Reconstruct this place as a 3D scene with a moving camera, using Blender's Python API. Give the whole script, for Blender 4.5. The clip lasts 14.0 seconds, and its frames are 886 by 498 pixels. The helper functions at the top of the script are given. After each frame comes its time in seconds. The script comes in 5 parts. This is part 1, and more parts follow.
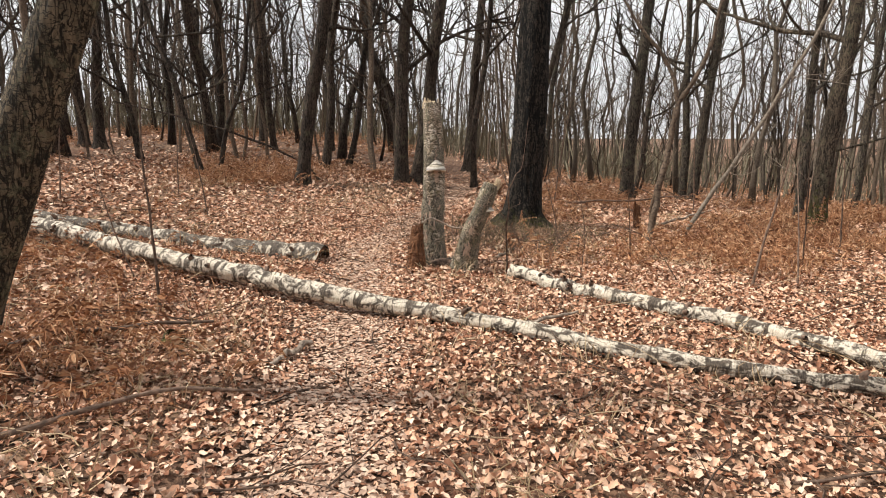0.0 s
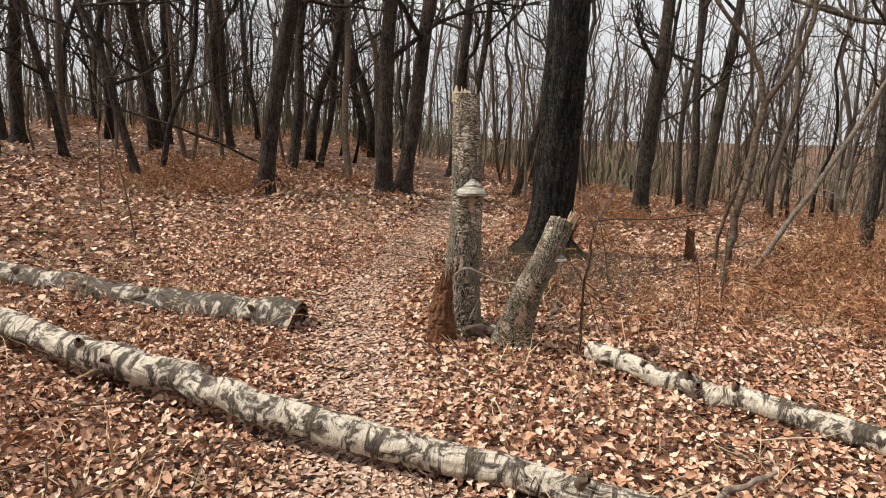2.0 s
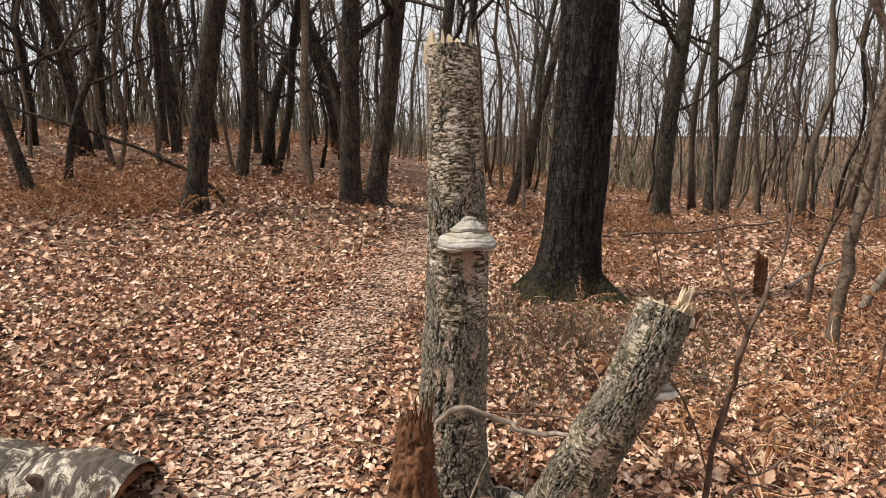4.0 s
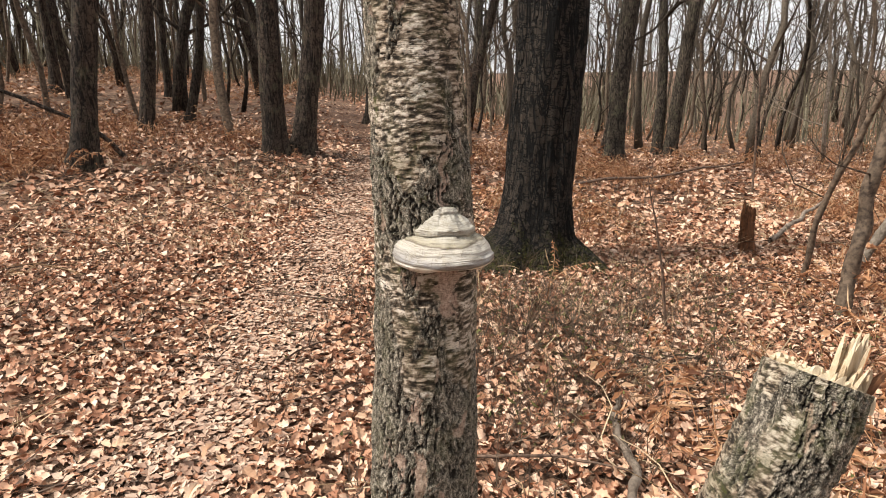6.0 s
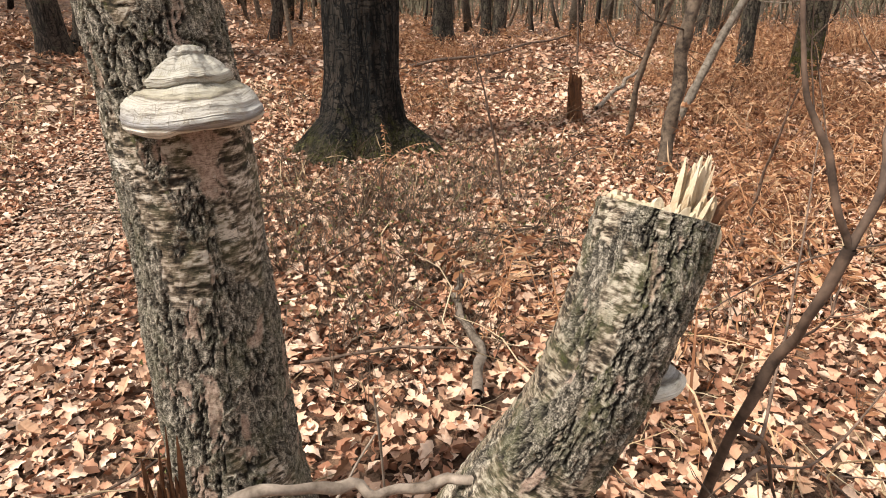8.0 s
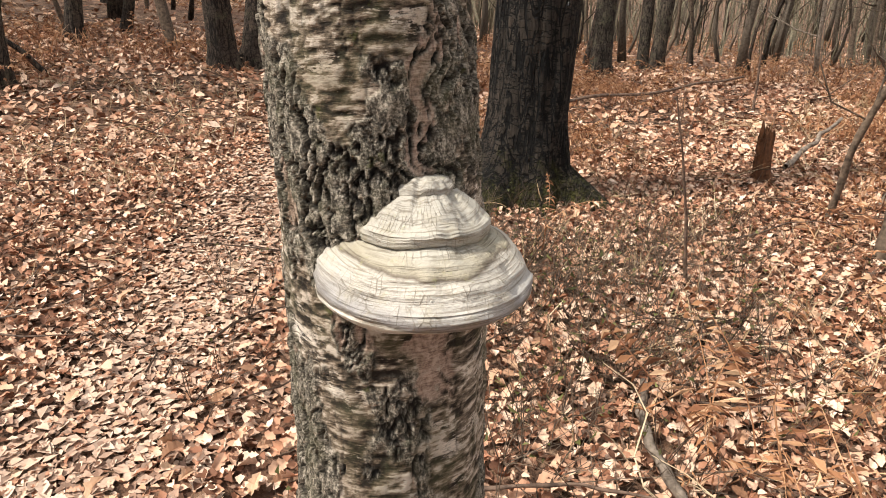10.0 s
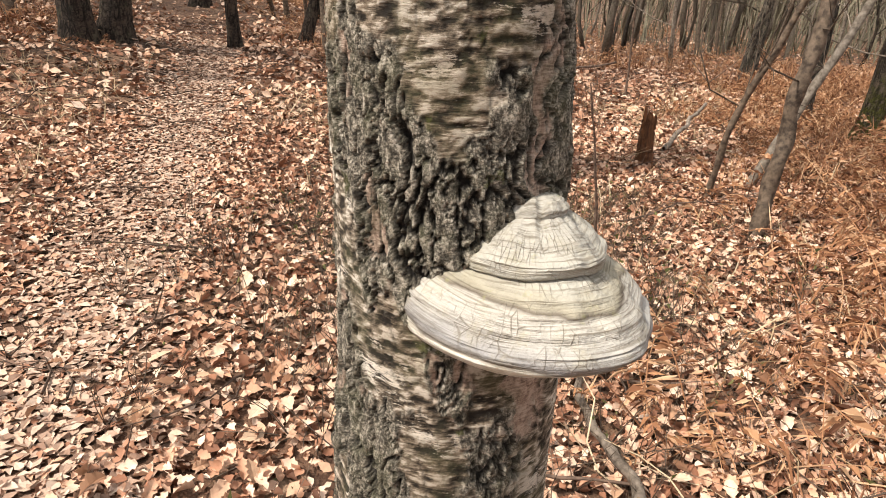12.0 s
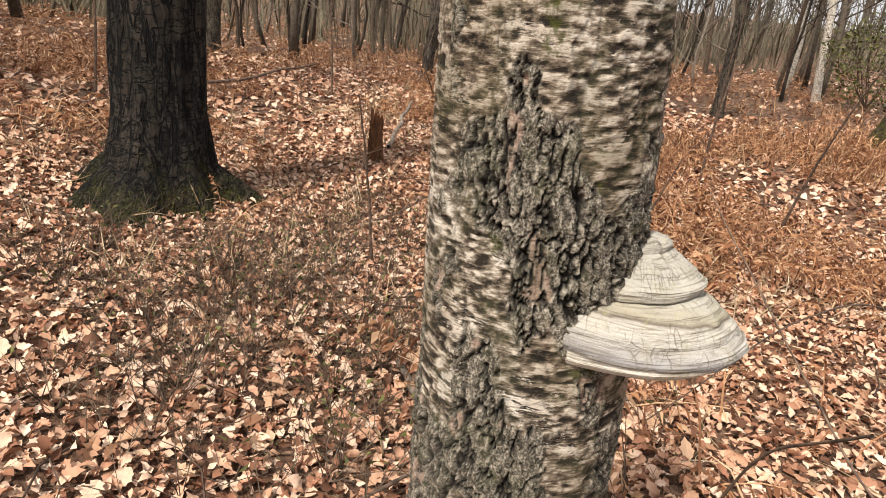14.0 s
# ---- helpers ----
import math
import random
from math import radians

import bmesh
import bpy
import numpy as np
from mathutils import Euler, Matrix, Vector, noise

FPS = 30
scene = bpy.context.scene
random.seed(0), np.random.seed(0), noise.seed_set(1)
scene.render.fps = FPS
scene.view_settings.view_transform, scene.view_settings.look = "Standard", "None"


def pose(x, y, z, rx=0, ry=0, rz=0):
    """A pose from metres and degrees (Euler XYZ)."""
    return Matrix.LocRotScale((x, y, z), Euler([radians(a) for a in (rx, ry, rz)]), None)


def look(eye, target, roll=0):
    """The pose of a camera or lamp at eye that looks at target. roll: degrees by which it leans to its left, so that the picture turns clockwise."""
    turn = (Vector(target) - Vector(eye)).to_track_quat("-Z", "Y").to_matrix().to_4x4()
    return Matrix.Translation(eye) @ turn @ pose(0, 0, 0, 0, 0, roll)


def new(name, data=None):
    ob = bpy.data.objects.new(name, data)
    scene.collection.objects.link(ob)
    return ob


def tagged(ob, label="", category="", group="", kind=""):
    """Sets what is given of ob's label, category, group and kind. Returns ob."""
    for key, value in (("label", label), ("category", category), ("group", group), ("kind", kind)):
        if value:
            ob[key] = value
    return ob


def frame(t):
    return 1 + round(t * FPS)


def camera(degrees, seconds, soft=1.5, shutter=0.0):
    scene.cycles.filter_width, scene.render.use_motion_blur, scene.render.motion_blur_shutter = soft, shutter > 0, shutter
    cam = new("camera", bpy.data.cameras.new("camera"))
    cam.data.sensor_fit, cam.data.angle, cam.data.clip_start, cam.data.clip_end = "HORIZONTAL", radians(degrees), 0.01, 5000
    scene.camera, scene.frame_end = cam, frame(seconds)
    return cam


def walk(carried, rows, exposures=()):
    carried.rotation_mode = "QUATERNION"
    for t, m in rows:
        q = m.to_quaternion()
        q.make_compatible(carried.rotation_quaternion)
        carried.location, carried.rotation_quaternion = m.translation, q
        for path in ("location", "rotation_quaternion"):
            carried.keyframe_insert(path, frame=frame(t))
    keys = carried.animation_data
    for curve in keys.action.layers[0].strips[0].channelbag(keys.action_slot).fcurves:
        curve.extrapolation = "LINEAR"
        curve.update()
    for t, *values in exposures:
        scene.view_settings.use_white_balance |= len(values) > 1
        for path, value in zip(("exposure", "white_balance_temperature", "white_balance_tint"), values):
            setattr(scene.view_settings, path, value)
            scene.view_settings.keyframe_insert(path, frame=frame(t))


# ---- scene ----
cam = camera(69.1, 14.0, soft=1.0)
PATH = [
    (0, (-0.009, 0.224, 1.452), (-0.003, 2.193, 1.1), -0.0),
    (0.5, (-0.189, 0.796, 1.453), (-0.143, 2.763, 1.094), -0.1),
    (1, (-0.351, 1.38, 1.545), (-0.269, 3.343, 1.17), 0.3),
    (1.5, (-0.445, 1.919, 1.527), (-0.336, 3.878, 1.14), 0.2),
    (2, (-0.53, 2.43, 1.501), (-0.401, 4.393, 1.144), 1.3),
    (2.5, (-0.563, 2.946, 1.508), (-0.421, 4.908, 1.149), 1.4),
    (3, (-0.478, 3.567, 1.487), (-0.326, 5.53, 1.131), 0.9),
    (3.2, (-0.433, 3.783, 1.488), (-0.28, 5.745, 1.132), 0.6),
    (5.3, (-0.295, 5.496, 1.454), (-0.064, 7.434, 1.015), -0.7),
    (5.5, (-0.296, 5.525, 1.454), (-0.042, 7.454, 0.991), -0.8),
    (6, (-0.287, 5.549, 1.454), (0.066, 7.442, 0.915), -0.6),
    (6.5, (-0.162, 5.531, 1.332), (0.399, 7.322, 0.64), 0.1),
    (7, (-0.003, 5.508, 1.251), (0.773, 7.145, 0.404), -1.2),
    (7.5, (0.023, 5.54, 1.245), (0.815, 7.163, 0.386), -1.9),
    (8, (-0.126, 5.75, 1.301), (0.626, 7.403, 0.462), -2.1),
    (8.5, (-0.205, 5.982, 1.402), (0.457, 7.689, 0.595), -2.5),
    (9, (-0.169, 6.144, 1.386), (0.364, 7.912, 0.617), -2.6),
    (9.2, (-0.164, 6.194, 1.372), (0.314, 7.983, 0.616), -2.4),
    (11.3, (-0.184, 6.264, 1.349), (0.239, 8.026, 0.502), 1.4),
    (11.5, (-0.223, 6.299, 1.35), (0.327, 8.029, 0.51), 2.1),
    (12, (-0.328, 6.364, 1.36), (0.452, 8.01, 0.533), 2.7),
    (12.5, (-0.336, 6.421, 1.323), (0.668, 7.936, 0.488), 3.5),
    (13, (-0.421, 6.506, 1.336), (0.805, 7.849, 0.503), 4.3),
    (13.5, (-0.532, 6.521, 1.353), (0.913, 7.643, 0.545), 5.5),
    (14, (-0.657, 6.578, 1.402), (0.841, 7.657, 0.631), 6.2),
]

walk(cam, [(t, look(eye, target, roll)) for t, eye, target, roll in PATH], [(0, 0.12), (1.5, -0.03), (3, -0.22), (5.4, 0.22), (7, 0.12), (8.5, 0.28), (11.5, 0.27), (13.5, 0.1), (14, 0.08)])

# ---- world and sun: a bright, thinly overcast spring day ----
SUN_ELEV, SUN_TURN = 54.0, 270.0
world = bpy.data.worlds.new("sky")
scene.world = world
world.use_nodes = True
wn = world.node_tree
sky = wn.nodes.new("ShaderNodeTexSky")
sky.sky_type = "NISHITA"
sky.sun_disc = False
sky.sun_elevation = radians(SUN_ELEV)
sky.sun_rotation = radians(SUN_TURN)
sky.dust_density = 4.0
pale = wn.nodes.new("ShaderNodeHueSaturation")
pale.inputs["Saturation"].default_value = 0.12
pale.inputs["Value"].default_value = 1.2
wn.links.new(sky.outputs[0], pale.inputs["Color"])
veil = wn.nodes.new("ShaderNodeMix")
veil.data_type = "RGBA"
veil.inputs[0].default_value = 0.7
veil.inputs[7].default_value = (7.9, 7.95, 8.1, 1)
wn.links.new(pale.outputs[0], veil.inputs[6])
wn.links.new(veil.outputs[2], wn.nodes["Background"].inputs["Color"])
wn.nodes["Background"].inputs["Strength"].default_value = 0.13
sun_data = bpy.data.lights.new("sun", "SUN")
sun_data.energy, sun_data.angle, sun_data.color = 5.0, radians(5.0), (1.0, 0.94, 0.84)
sun = new("sun", sun_data)
sun_dir = Vector((math.sin(radians(SUN_TURN)) * math.cos(radians(SUN_ELEV)), math.cos(radians(SUN_TURN)) * math.cos(radians(SUN_ELEV)), math.sin(radians(SUN_ELEV))))
sun.matrix_world = look(sun_dir * 40, (0, 0, 0))


# ---- material helpers ----
class Mat:
    """A node material with one Principled shader."""

    def __init__(self, name, rough=0.8):
        self.m = bpy.data.materials.new(name)
        self.m.use_nodes = True
        self.t = self.m.node_tree
        self.bsdf = self.t.nodes["Principled BSDF"]
        self.bsdf.inputs["Roughness"].default_value = rough
        self.bsdf.inputs["Specular IOR Level"].default_value = 0.25

    def node(self, kind, **values):
        n = self.t.nodes.new("ShaderNode" + kind)
        for k, v in values.items():
            if k in n.inputs:
                n.inputs[k].default_value = v
        return n

    def link(self, a, b):
        self.t.links.new(a, b)

    def coords(self, scale=(1, 1, 1), kind="Object"):
        c = self.node("TexCoord")
        m = self.node("Mapping")
        m.inputs["Scale"].default_value = scale
        self.link(c.outputs[kind], m.inputs["Vector"])
        return m.outputs[0]

    def noise(self, vec, scale, detail=5.0, rough=0.6, distort=0.0):
        n = self.node("TexNoise", Scale=scale, Detail=detail, Roughness=rough, Distortion=distort)
        self.link(vec, n.inputs["Vector"])
        return n.outputs["Fac"]

    def ramp(self, fac, stops):
        r = self.node("ValToRGB")
        e = r.color_ramp.elements
        while len(e) < len(stops):
            e.new(0.5)
        for el, (p, c) in zip(e, stops):
            el.position = p
            el.color = (*c, 1) if len(c) == 3 else (c[0], c[0], c[0], 1)
        self.link(fac, r.inputs[0])
        return r.outputs[0]

    def mix(self, fac, a, b, how="MIX"):
        m = self.t.nodes.new("ShaderNodeMix")
        m.data_type, m.blend_type = "RGBA", how
        for sock, v in ((m.inputs[0], fac), (m.inputs[6], a), (m.inputs[7], b)):
            if hasattr(v, "links"):
                self.link(v, sock)
            elif isinstance(v, tuple):
                sock.default_value = (*v, 1)
            else:
                sock.default_value = v
        return m.outputs[2]

    def math(self, op, a, b):
        m = self.t.nodes.new("ShaderNodeMath")
        m.operation = op
        for sock, v in zip(m.inputs, (a, b)):
            if hasattr(v, "links"):
                self.link(v, sock)
            else:
                sock.default_value = v
        return m.outputs[0]

    def finish(self, colour, height=None, depth=0.01, strength=0.6):
        self.link(colour, self.bsdf.inputs["Base Color"])
        if height is not None:
            b = self.node("Bump", Strength=strength, Distance=depth)
            self.link(height, b.inputs["Height"])
            self.link(b.outputs[0], self.bsdf.inputs["Normal"])
        return self.m


def island(mt):
    return mt.node("NewGeometry").outputs["Random Per Island"]


def object_random(mt):
    return mt.node("ObjectInfo").outputs["Random"]


def ground_material():
    mt = Mat("leaf_mould", 0.9)
    v = mt.coords()
    vor = mt.node("TexVoronoi", Scale=17.0, Randomness=1.0)
    warp = mt.node("TexNoise", Scale=9.0, Detail=3.0)
    mt.link(v, warp.inputs["Vector"])
    mt.link(mt.mix(0.12, v, warp.outputs["Color"]), vor.inputs["Vector"])
    cell = mt.node("SeparateColor")
    mt.link(vor.outputs["Color"], cell.inputs[0])
    leafy = mt.ramp(cell.outputs[0], [(0.0, (0.022, 0.013, 0.009)), (0.35, (0.085, 0.048, 0.031)), (0.7, (0.23, 0.132, 0.083)), (1.0, (0.46, 0.3, 0.195))])
    big = mt.noise(v, 0.6, 4)
    col = mt.mix(mt.ramp(big, [(0.4, (0,)), (0.65, (1,))]), leafy, mt.mix(0.6, leafy, (0.17, 0.075, 0.045)))
    fine = mt.noise(v, 60, 4)
    col = mt.mix(0.35, col, mt.ramp(fine, [(0.3, (0.02, 0.012, 0.008)), (0.7, (0.2, 0.12, 0.075))]))
    return mt.finish(col, mt.math("ADD", vor.outputs["Distance"], fine), 0.03, 0.8)


def leaf_material(name, stops, rough=0.7):
    mt = Mat(name, rough)
    col = mt.ramp(island(mt), stops)
    n = mt.noise(mt.coords(), 85, 5, 0.7)
    col = mt.mix(0.55, col, mt.mix(mt.ramp(n, [(0.3, (0,)), (0.7, (1,))]), mt.mix(0.5, col, (0.12, 0.06, 0.03)), col))
    mt.link(col, mt.bsdf.inputs["Base Color"])
    return mt.m


def bark_material(name, dark, light, scale=1.0, moss=0.0, lichen=0.0, depth=0.02):
    """Furrowed bark: long broken ridges with dark cracks between, in the stem's own space."""
    mt = Mat(name, 0.9)
    v = mt.coords((26 * scale, 26 * scale, 5.5 * scale))
    ridges = mt.noise(v, 1.0, 8, 0.7, 0.9)
    cut = mt.noise(mt.coords((17 * scale, 17 * scale, 3.4 * scale)), 1.0, 3, 0.5, 1.2)
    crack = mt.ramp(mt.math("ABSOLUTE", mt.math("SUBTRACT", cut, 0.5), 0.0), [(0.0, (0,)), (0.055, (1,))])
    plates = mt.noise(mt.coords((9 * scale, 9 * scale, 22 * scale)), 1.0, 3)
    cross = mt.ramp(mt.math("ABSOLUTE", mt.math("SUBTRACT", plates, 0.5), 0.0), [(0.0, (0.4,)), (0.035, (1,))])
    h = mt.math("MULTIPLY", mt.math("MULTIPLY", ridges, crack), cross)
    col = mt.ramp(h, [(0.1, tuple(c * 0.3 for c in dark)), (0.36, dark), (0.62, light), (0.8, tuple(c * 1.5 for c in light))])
    tone = mt.ramp(object_random(mt), [(0.0, (0.65,)), (1.0, (1.2,))])
    col = mt.mix(1.0, col, tone, "MULTIPLY")
    w = mt.coords()
    stain = mt.ramp(mt.noise(w, 1.7, 4), [(0.35, (0.7,)), (0.65, (1.15,))])
    col = mt.mix(1.0, col, stain, "MULTIPLY")
    if lichen:
        patch = mt.ramp(mt.noise(w, 5.5, 8, 0.75), [(0.52, (0,)), (0.68, (1,))])
        col = mt.mix(mt.math("MULTIPLY", patch, lichen), col, mt.mix(ridges, (0.09, 0.09, 0.05), (0.26, 0.25, 0.16)))
    if moss:
        sep = mt.node("SeparateXYZ")
        mt.link(w, sep.inputs[0])
        low = mt.math("SUBTRACT", mt.math("MULTIPLY", mt.math("SUBTRACT", mt.noise(w, 9, 8, 0.75), 0.2), moss * 2.4), sep.outputs[2])
        green = mt.ramp(mt.noise(w, 90, 4), [(0.3, (0.012, 0.014, 0.004)), (0.55, (0.08, 0.078, 0.016)), (0.75, (0.22, 0.2, 0.05))])
        col = mt.mix(mt.math("MULTIPLY", mt.ramp(low, [(0.0, (0,)), (0.3, (1,))]), mt.ramp(mt.noise(w, 22, 5), [(0.38, (0.15,)), (0.56, (1,))])), col, green)
    return mt.finish(col, h, depth, 1.0)


def birch_material(name, white, green, moss):
    """Weathered birch bark. The mesh carries where it is furrowed (rough), cleft, flaking and bare; UV in metres, u round the stem, v along it."""
    mt = Mat(name, 0.85)

    def field(which):
        n = mt.node("Attribute")
        n.attribute_name = which
        return n.outputs["Fac"]

    rough, cleft, flake, bare = field("rough"), field("cleft"), field("flake"), field("bare")
    strips = mt.noise(mt.coords((85, 520, 1), "UV"), 1.0, 6, 0.72, 0.5)
    fleck = mt.noise(mt.coords((150, 75, 1), "UV"), 1.0, 7, 0.75, 0.4)
    grain = mt.noise(mt.coords((420, 420, 1), "UV"), 1.0, 4, 0.7)
    tone = mt.noise(mt.coords((7, 5, 1), "UV"), 1.0, 5, 0.6)
    flecks = mt.noise(mt.coords((125, 430, 1), "UV"), 1.0, 5, 0.75, 0.2)
    skin = mt.math("ADD", mt.math("MULTIPLY", flake, 0.3), mt.math("ADD", mt.math("MULTIPLY", strips, 0.3), mt.math("MULTIPLY", flecks, 0.4)))
    paper = mt.ramp(skin, [(0.41, (0.03, 0.023, 0.017)), (0.46, (0.13, 0.1, 0.072)), (0.515, (0.26, 0.208, 0.155)), (0.56, (0.44, 0.365, 0.285)), (0.605, tuple(c * 0.9 for c in white)), (0.7, white)])
    patch = mt.ramp(mt.math("ADD", mt.math("MULTIPLY", mt.noise(mt.coords((13, 26, 1), "UV"), 1.0, 8, 0.7, 0.3), 0.75), mt.math("MULTIPLY", strips, 0.25)), [(0.56, (0,)), (0.575, (1,))])
    paper = mt.mix(patch, paper, mt.ramp(flecks, [(0.36, tuple(c * 0.3 for c in white)), (0.47, tuple(c * 0.85 for c in white)), (0.55, white)]))
    paper = mt.mix(mt.ramp(tone, [(0.4, (0.0,)), (0.58, (0.7,))]), paper, mt.mix(1.0, paper, (0.5, 0.43, 0.36), "MULTIPLY"))
    cork = mt.ramp(mt.math("ADD", mt.math("MULTIPLY", fleck, 0.6), mt.math("MULTIPLY", grain, 0.4)), [(0.4, (0.022, 0.018, 0.014)), (0.465, (0.085, 0.072, 0.056)), (0.515, (0.22, 0.19, 0.148)), (0.56, (0.46, 0.4, 0.32)), (0.64, (0.68, 0.6, 0.5))])
    col = mt.mix(rough, paper, cork)
    inner = mt.ramp(mt.math("ADD", mt.math("MULTIPLY", strips, 0.5), mt.math("MULTIPLY", fleck, 0.5)), [(0.4, (0.16, 0.105, 0.08)), (0.48, (0.36, 0.25, 0.19)), (0.56, (0.56, 0.42, 0.33))])
    col = mt.mix(bare, col, inner)
    alg = mt.ramp(mt.noise(mt.coords((16, 10, 1), "UV"), 1.0, 8, 0.75), [(0.47, (0,)), (0.6, (1,))])
    col = mt.mix(mt.math("MULTIPLY", alg, green), col, mt.mix(grain, (0.035, 0.04, 0.014), (0.2, 0.2, 0.09)))
    tuft = mt.ramp(mt.noise(mt.coords((21, 16, 1), "UV"), 1.0, 6, 0.7), [(0.63, (0,)), (0.68, (1,))])
    col = mt.mix(mt.math("MULTIPLY", tuft, moss), col, mt.mix(grain, (0.02, 0.026, 0.004), (0.12, 0.12, 0.02)))
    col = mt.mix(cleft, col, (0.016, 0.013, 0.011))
    h = mt.math("ADD", mt.math("MULTIPLY", mt.math("ADD", strips, flecks), 0.55), mt.math("ADD", mt.math("MULTIPLY", grain, 0.25), mt.math("MULTIPLY", mt.math("MULTIPLY", fleck, rough), 0.6)))
    return mt.finish(col, h, 0.006, 0.9)


def log_material(name, rot):
    """Bark of fallen birch: white skin with lenticels, dark scars and rotting, mossy stretches (rot: how much of them)."""
    mt = Mat(name, 0.65)
    rings = mt.noise(mt.coords((3.0, 15, 1), "UV"), 1.0, 5, 0.65, 0.8)
    lent = mt.noise(mt.coords((18, 95, 1), "UV"), 1.0, 6, 0.7)
    blotch = mt.noise(mt.coords((10, 7, 1), "UV"), 1.0, 8, 0.75, 1.2)
    white = mt.ramp(lent, [(0.32, (0.14, 0.11, 0.08)), (0.42, (0.5, 0.43, 0.34)), (0.52, (0.6, 0.53, 0.43)), (0.7, (0.74, 0.68, 0.58))])
    dark = mt.ramp(lent, [(0.35, (0.018, 0.014, 0.011)), (0.65, (0.13, 0.1, 0.075))])
    col = mt.mix(mt.ramp(rings, [(rot - 0.06, (1,)), (rot, (0,))]), white, dark)
    col = mt.mix(mt.ramp(blotch, [(rot - 0.01, (1,)), (rot + 0.06, (0,))]), col, dark)
    col = mt.mix(mt.ramp(blotch, [(0.58, (0,)), (0.68, (0.75,))]), col, mt.mix(lent, (0.06, 0.06, 0.025), (0.28, 0.25, 0.14)))
    return mt.finish(col, mt.math("ADD", lent, mt.math("MULTIPLY", blotch, 1.6)), 0.008, 0.9)


def wood_material(name, dark, light, stretch=(60, 60, 5)):
    mt = Mat(name, 0.85)
    f = mt.noise(mt.coords(stretch), 1.0, 6, 0.7, 0.3)
    blot = mt.noise(mt.coords(), 14, 4)
    col = mt.ramp(mt.math("ADD", mt.math("MULTIPLY", f, 0.7), mt.math("MULTIPLY", blot, 0.3)), [(0.34, dark), (0.62, light)])
    return mt.finish(col, f, 0.006, 0.9)


def twig_material(name, dark, light):
    mt = Mat(name, 0.8)
    f = mt.noise(mt.coords(), 30, 4)
    col = mt.ramp(f, [(0.35, dark), (0.65, light)])
    tone = mt.ramp(object_random(mt), [(0.0, (0.7,)), (1.0, (1.25,))])
    return mt.finish(mt.mix(1.0, col, tone, "MULTIPLY"), f, 0.004, 0.5)


M_GROUND = ground_material()
M_LEAF = leaf_material("dry_leaf", [(0.0, (0.09, 0.038, 0.022)), (0.2, (0.29, 0.128, 0.073)), (0.38, (0.51, 0.27, 0.167)), (0.62, (0.68, 0.42, 0.28)), (1.0, (0.85, 0.63, 0.48))])
def single_leaf_material():
    mt = Mat("dry_leaf_single", 0.7)
    col = mt.ramp(object_random(mt), [(0.0, (0.2, 0.095, 0.05)), (0.3, (0.42, 0.235, 0.14)), (0.7, (0.6, 0.4, 0.26)), (1.0, (0.74, 0.57, 0.43))])
    vein = mt.noise(mt.coords((3, 14, 3)), 1.0, 5)
    col = mt.mix(0.45, col, mt.mix(mt.ramp(vein, [(0.35, (0,)), (0.65, (1,))]), mt.mix(0.5, col, (0.13, 0.06, 0.03)), col))
    return mt.finish(col, vein, 0.003, 0.5)


M_LEAF_ONE = single_leaf_material()
M_TRODDEN = leaf_material("trodden_leaf", [(0.0, (0.26, 0.155, 0.108)), (0.4, (0.49, 0.33, 0.24)), (1.0, (0.7, 0.53, 0.41))])
M_BRACKEN = leaf_material("dead_bracken", [(0.0, (0.1, 0.04, 0.022)), (0.3, (0.27, 0.118, 0.058)), (0.7, (0.47, 0.24, 0.12)), (1.0, (0.66, 0.44, 0.27))], 0.8)
M_GREEN = leaf_material("bilberry_green", [(0.0, (0.04, 0.05, 0.015)), (1.0, (0.13, 0.14, 0.04))])
M_GRASS = leaf_material("dry_grass", [(0.0, (0.3, 0.2, 0.11)), (0.6, (0.5, 0.37, 0.22)), (1.0, (0.66, 0.53, 0.36))], 0.75)
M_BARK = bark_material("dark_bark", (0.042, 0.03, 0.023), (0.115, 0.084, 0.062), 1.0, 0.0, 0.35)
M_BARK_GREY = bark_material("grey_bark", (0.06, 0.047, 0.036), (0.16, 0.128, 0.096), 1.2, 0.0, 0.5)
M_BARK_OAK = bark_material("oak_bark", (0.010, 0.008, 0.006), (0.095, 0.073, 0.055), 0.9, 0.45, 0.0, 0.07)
M_BARK_MOSSY = bark_material("mossy_bark", (0.08, 0.06, 0.043), (0.22, 0.17, 0.12), 1.2, 0.95, 0.6)
M_BARK_NEAR = bark_material("lichened_bark", (0.045, 0.036, 0.024), (0.17, 0.13, 0.085), 1.4, 0.0, 0.9)
M_BIRCH = birch_material("weathered_birch_bark", (0.86, 0.77, 0.66), 0.3, 0.8)
M_BIRCH_LEAN = birch_material("algae_birch_bark", (0.74, 0.65, 0.52), 0.5, 1.0)
M_LOG = log_material("birch_log_bark", 0.465)
M_LOG_OLD = log_material("rotting_log_bark", 0.51)
M_BIRCH_THIN = twig_material("pale_birch_stem", (0.12, 0.092, 0.068), (0.32, 0.265, 0.21))
M_BIRCH_WHITE = twig_material("white_birch_stem", (0.2, 0.165, 0.13), (0.66, 0.6, 0.52))
M_SAPLING = twig_material("young_oak_bark", (0.04, 0.028, 0.02), (0.15, 0.108, 0.076))
M_TWIG = twig_material("brown_twig", (0.06, 0.04, 0.03), (0.19, 0.125, 0.09))
M_FAR = twig_material("far_bark", (0.06, 0.047, 0.036), (0.15, 0.12, 0.09))
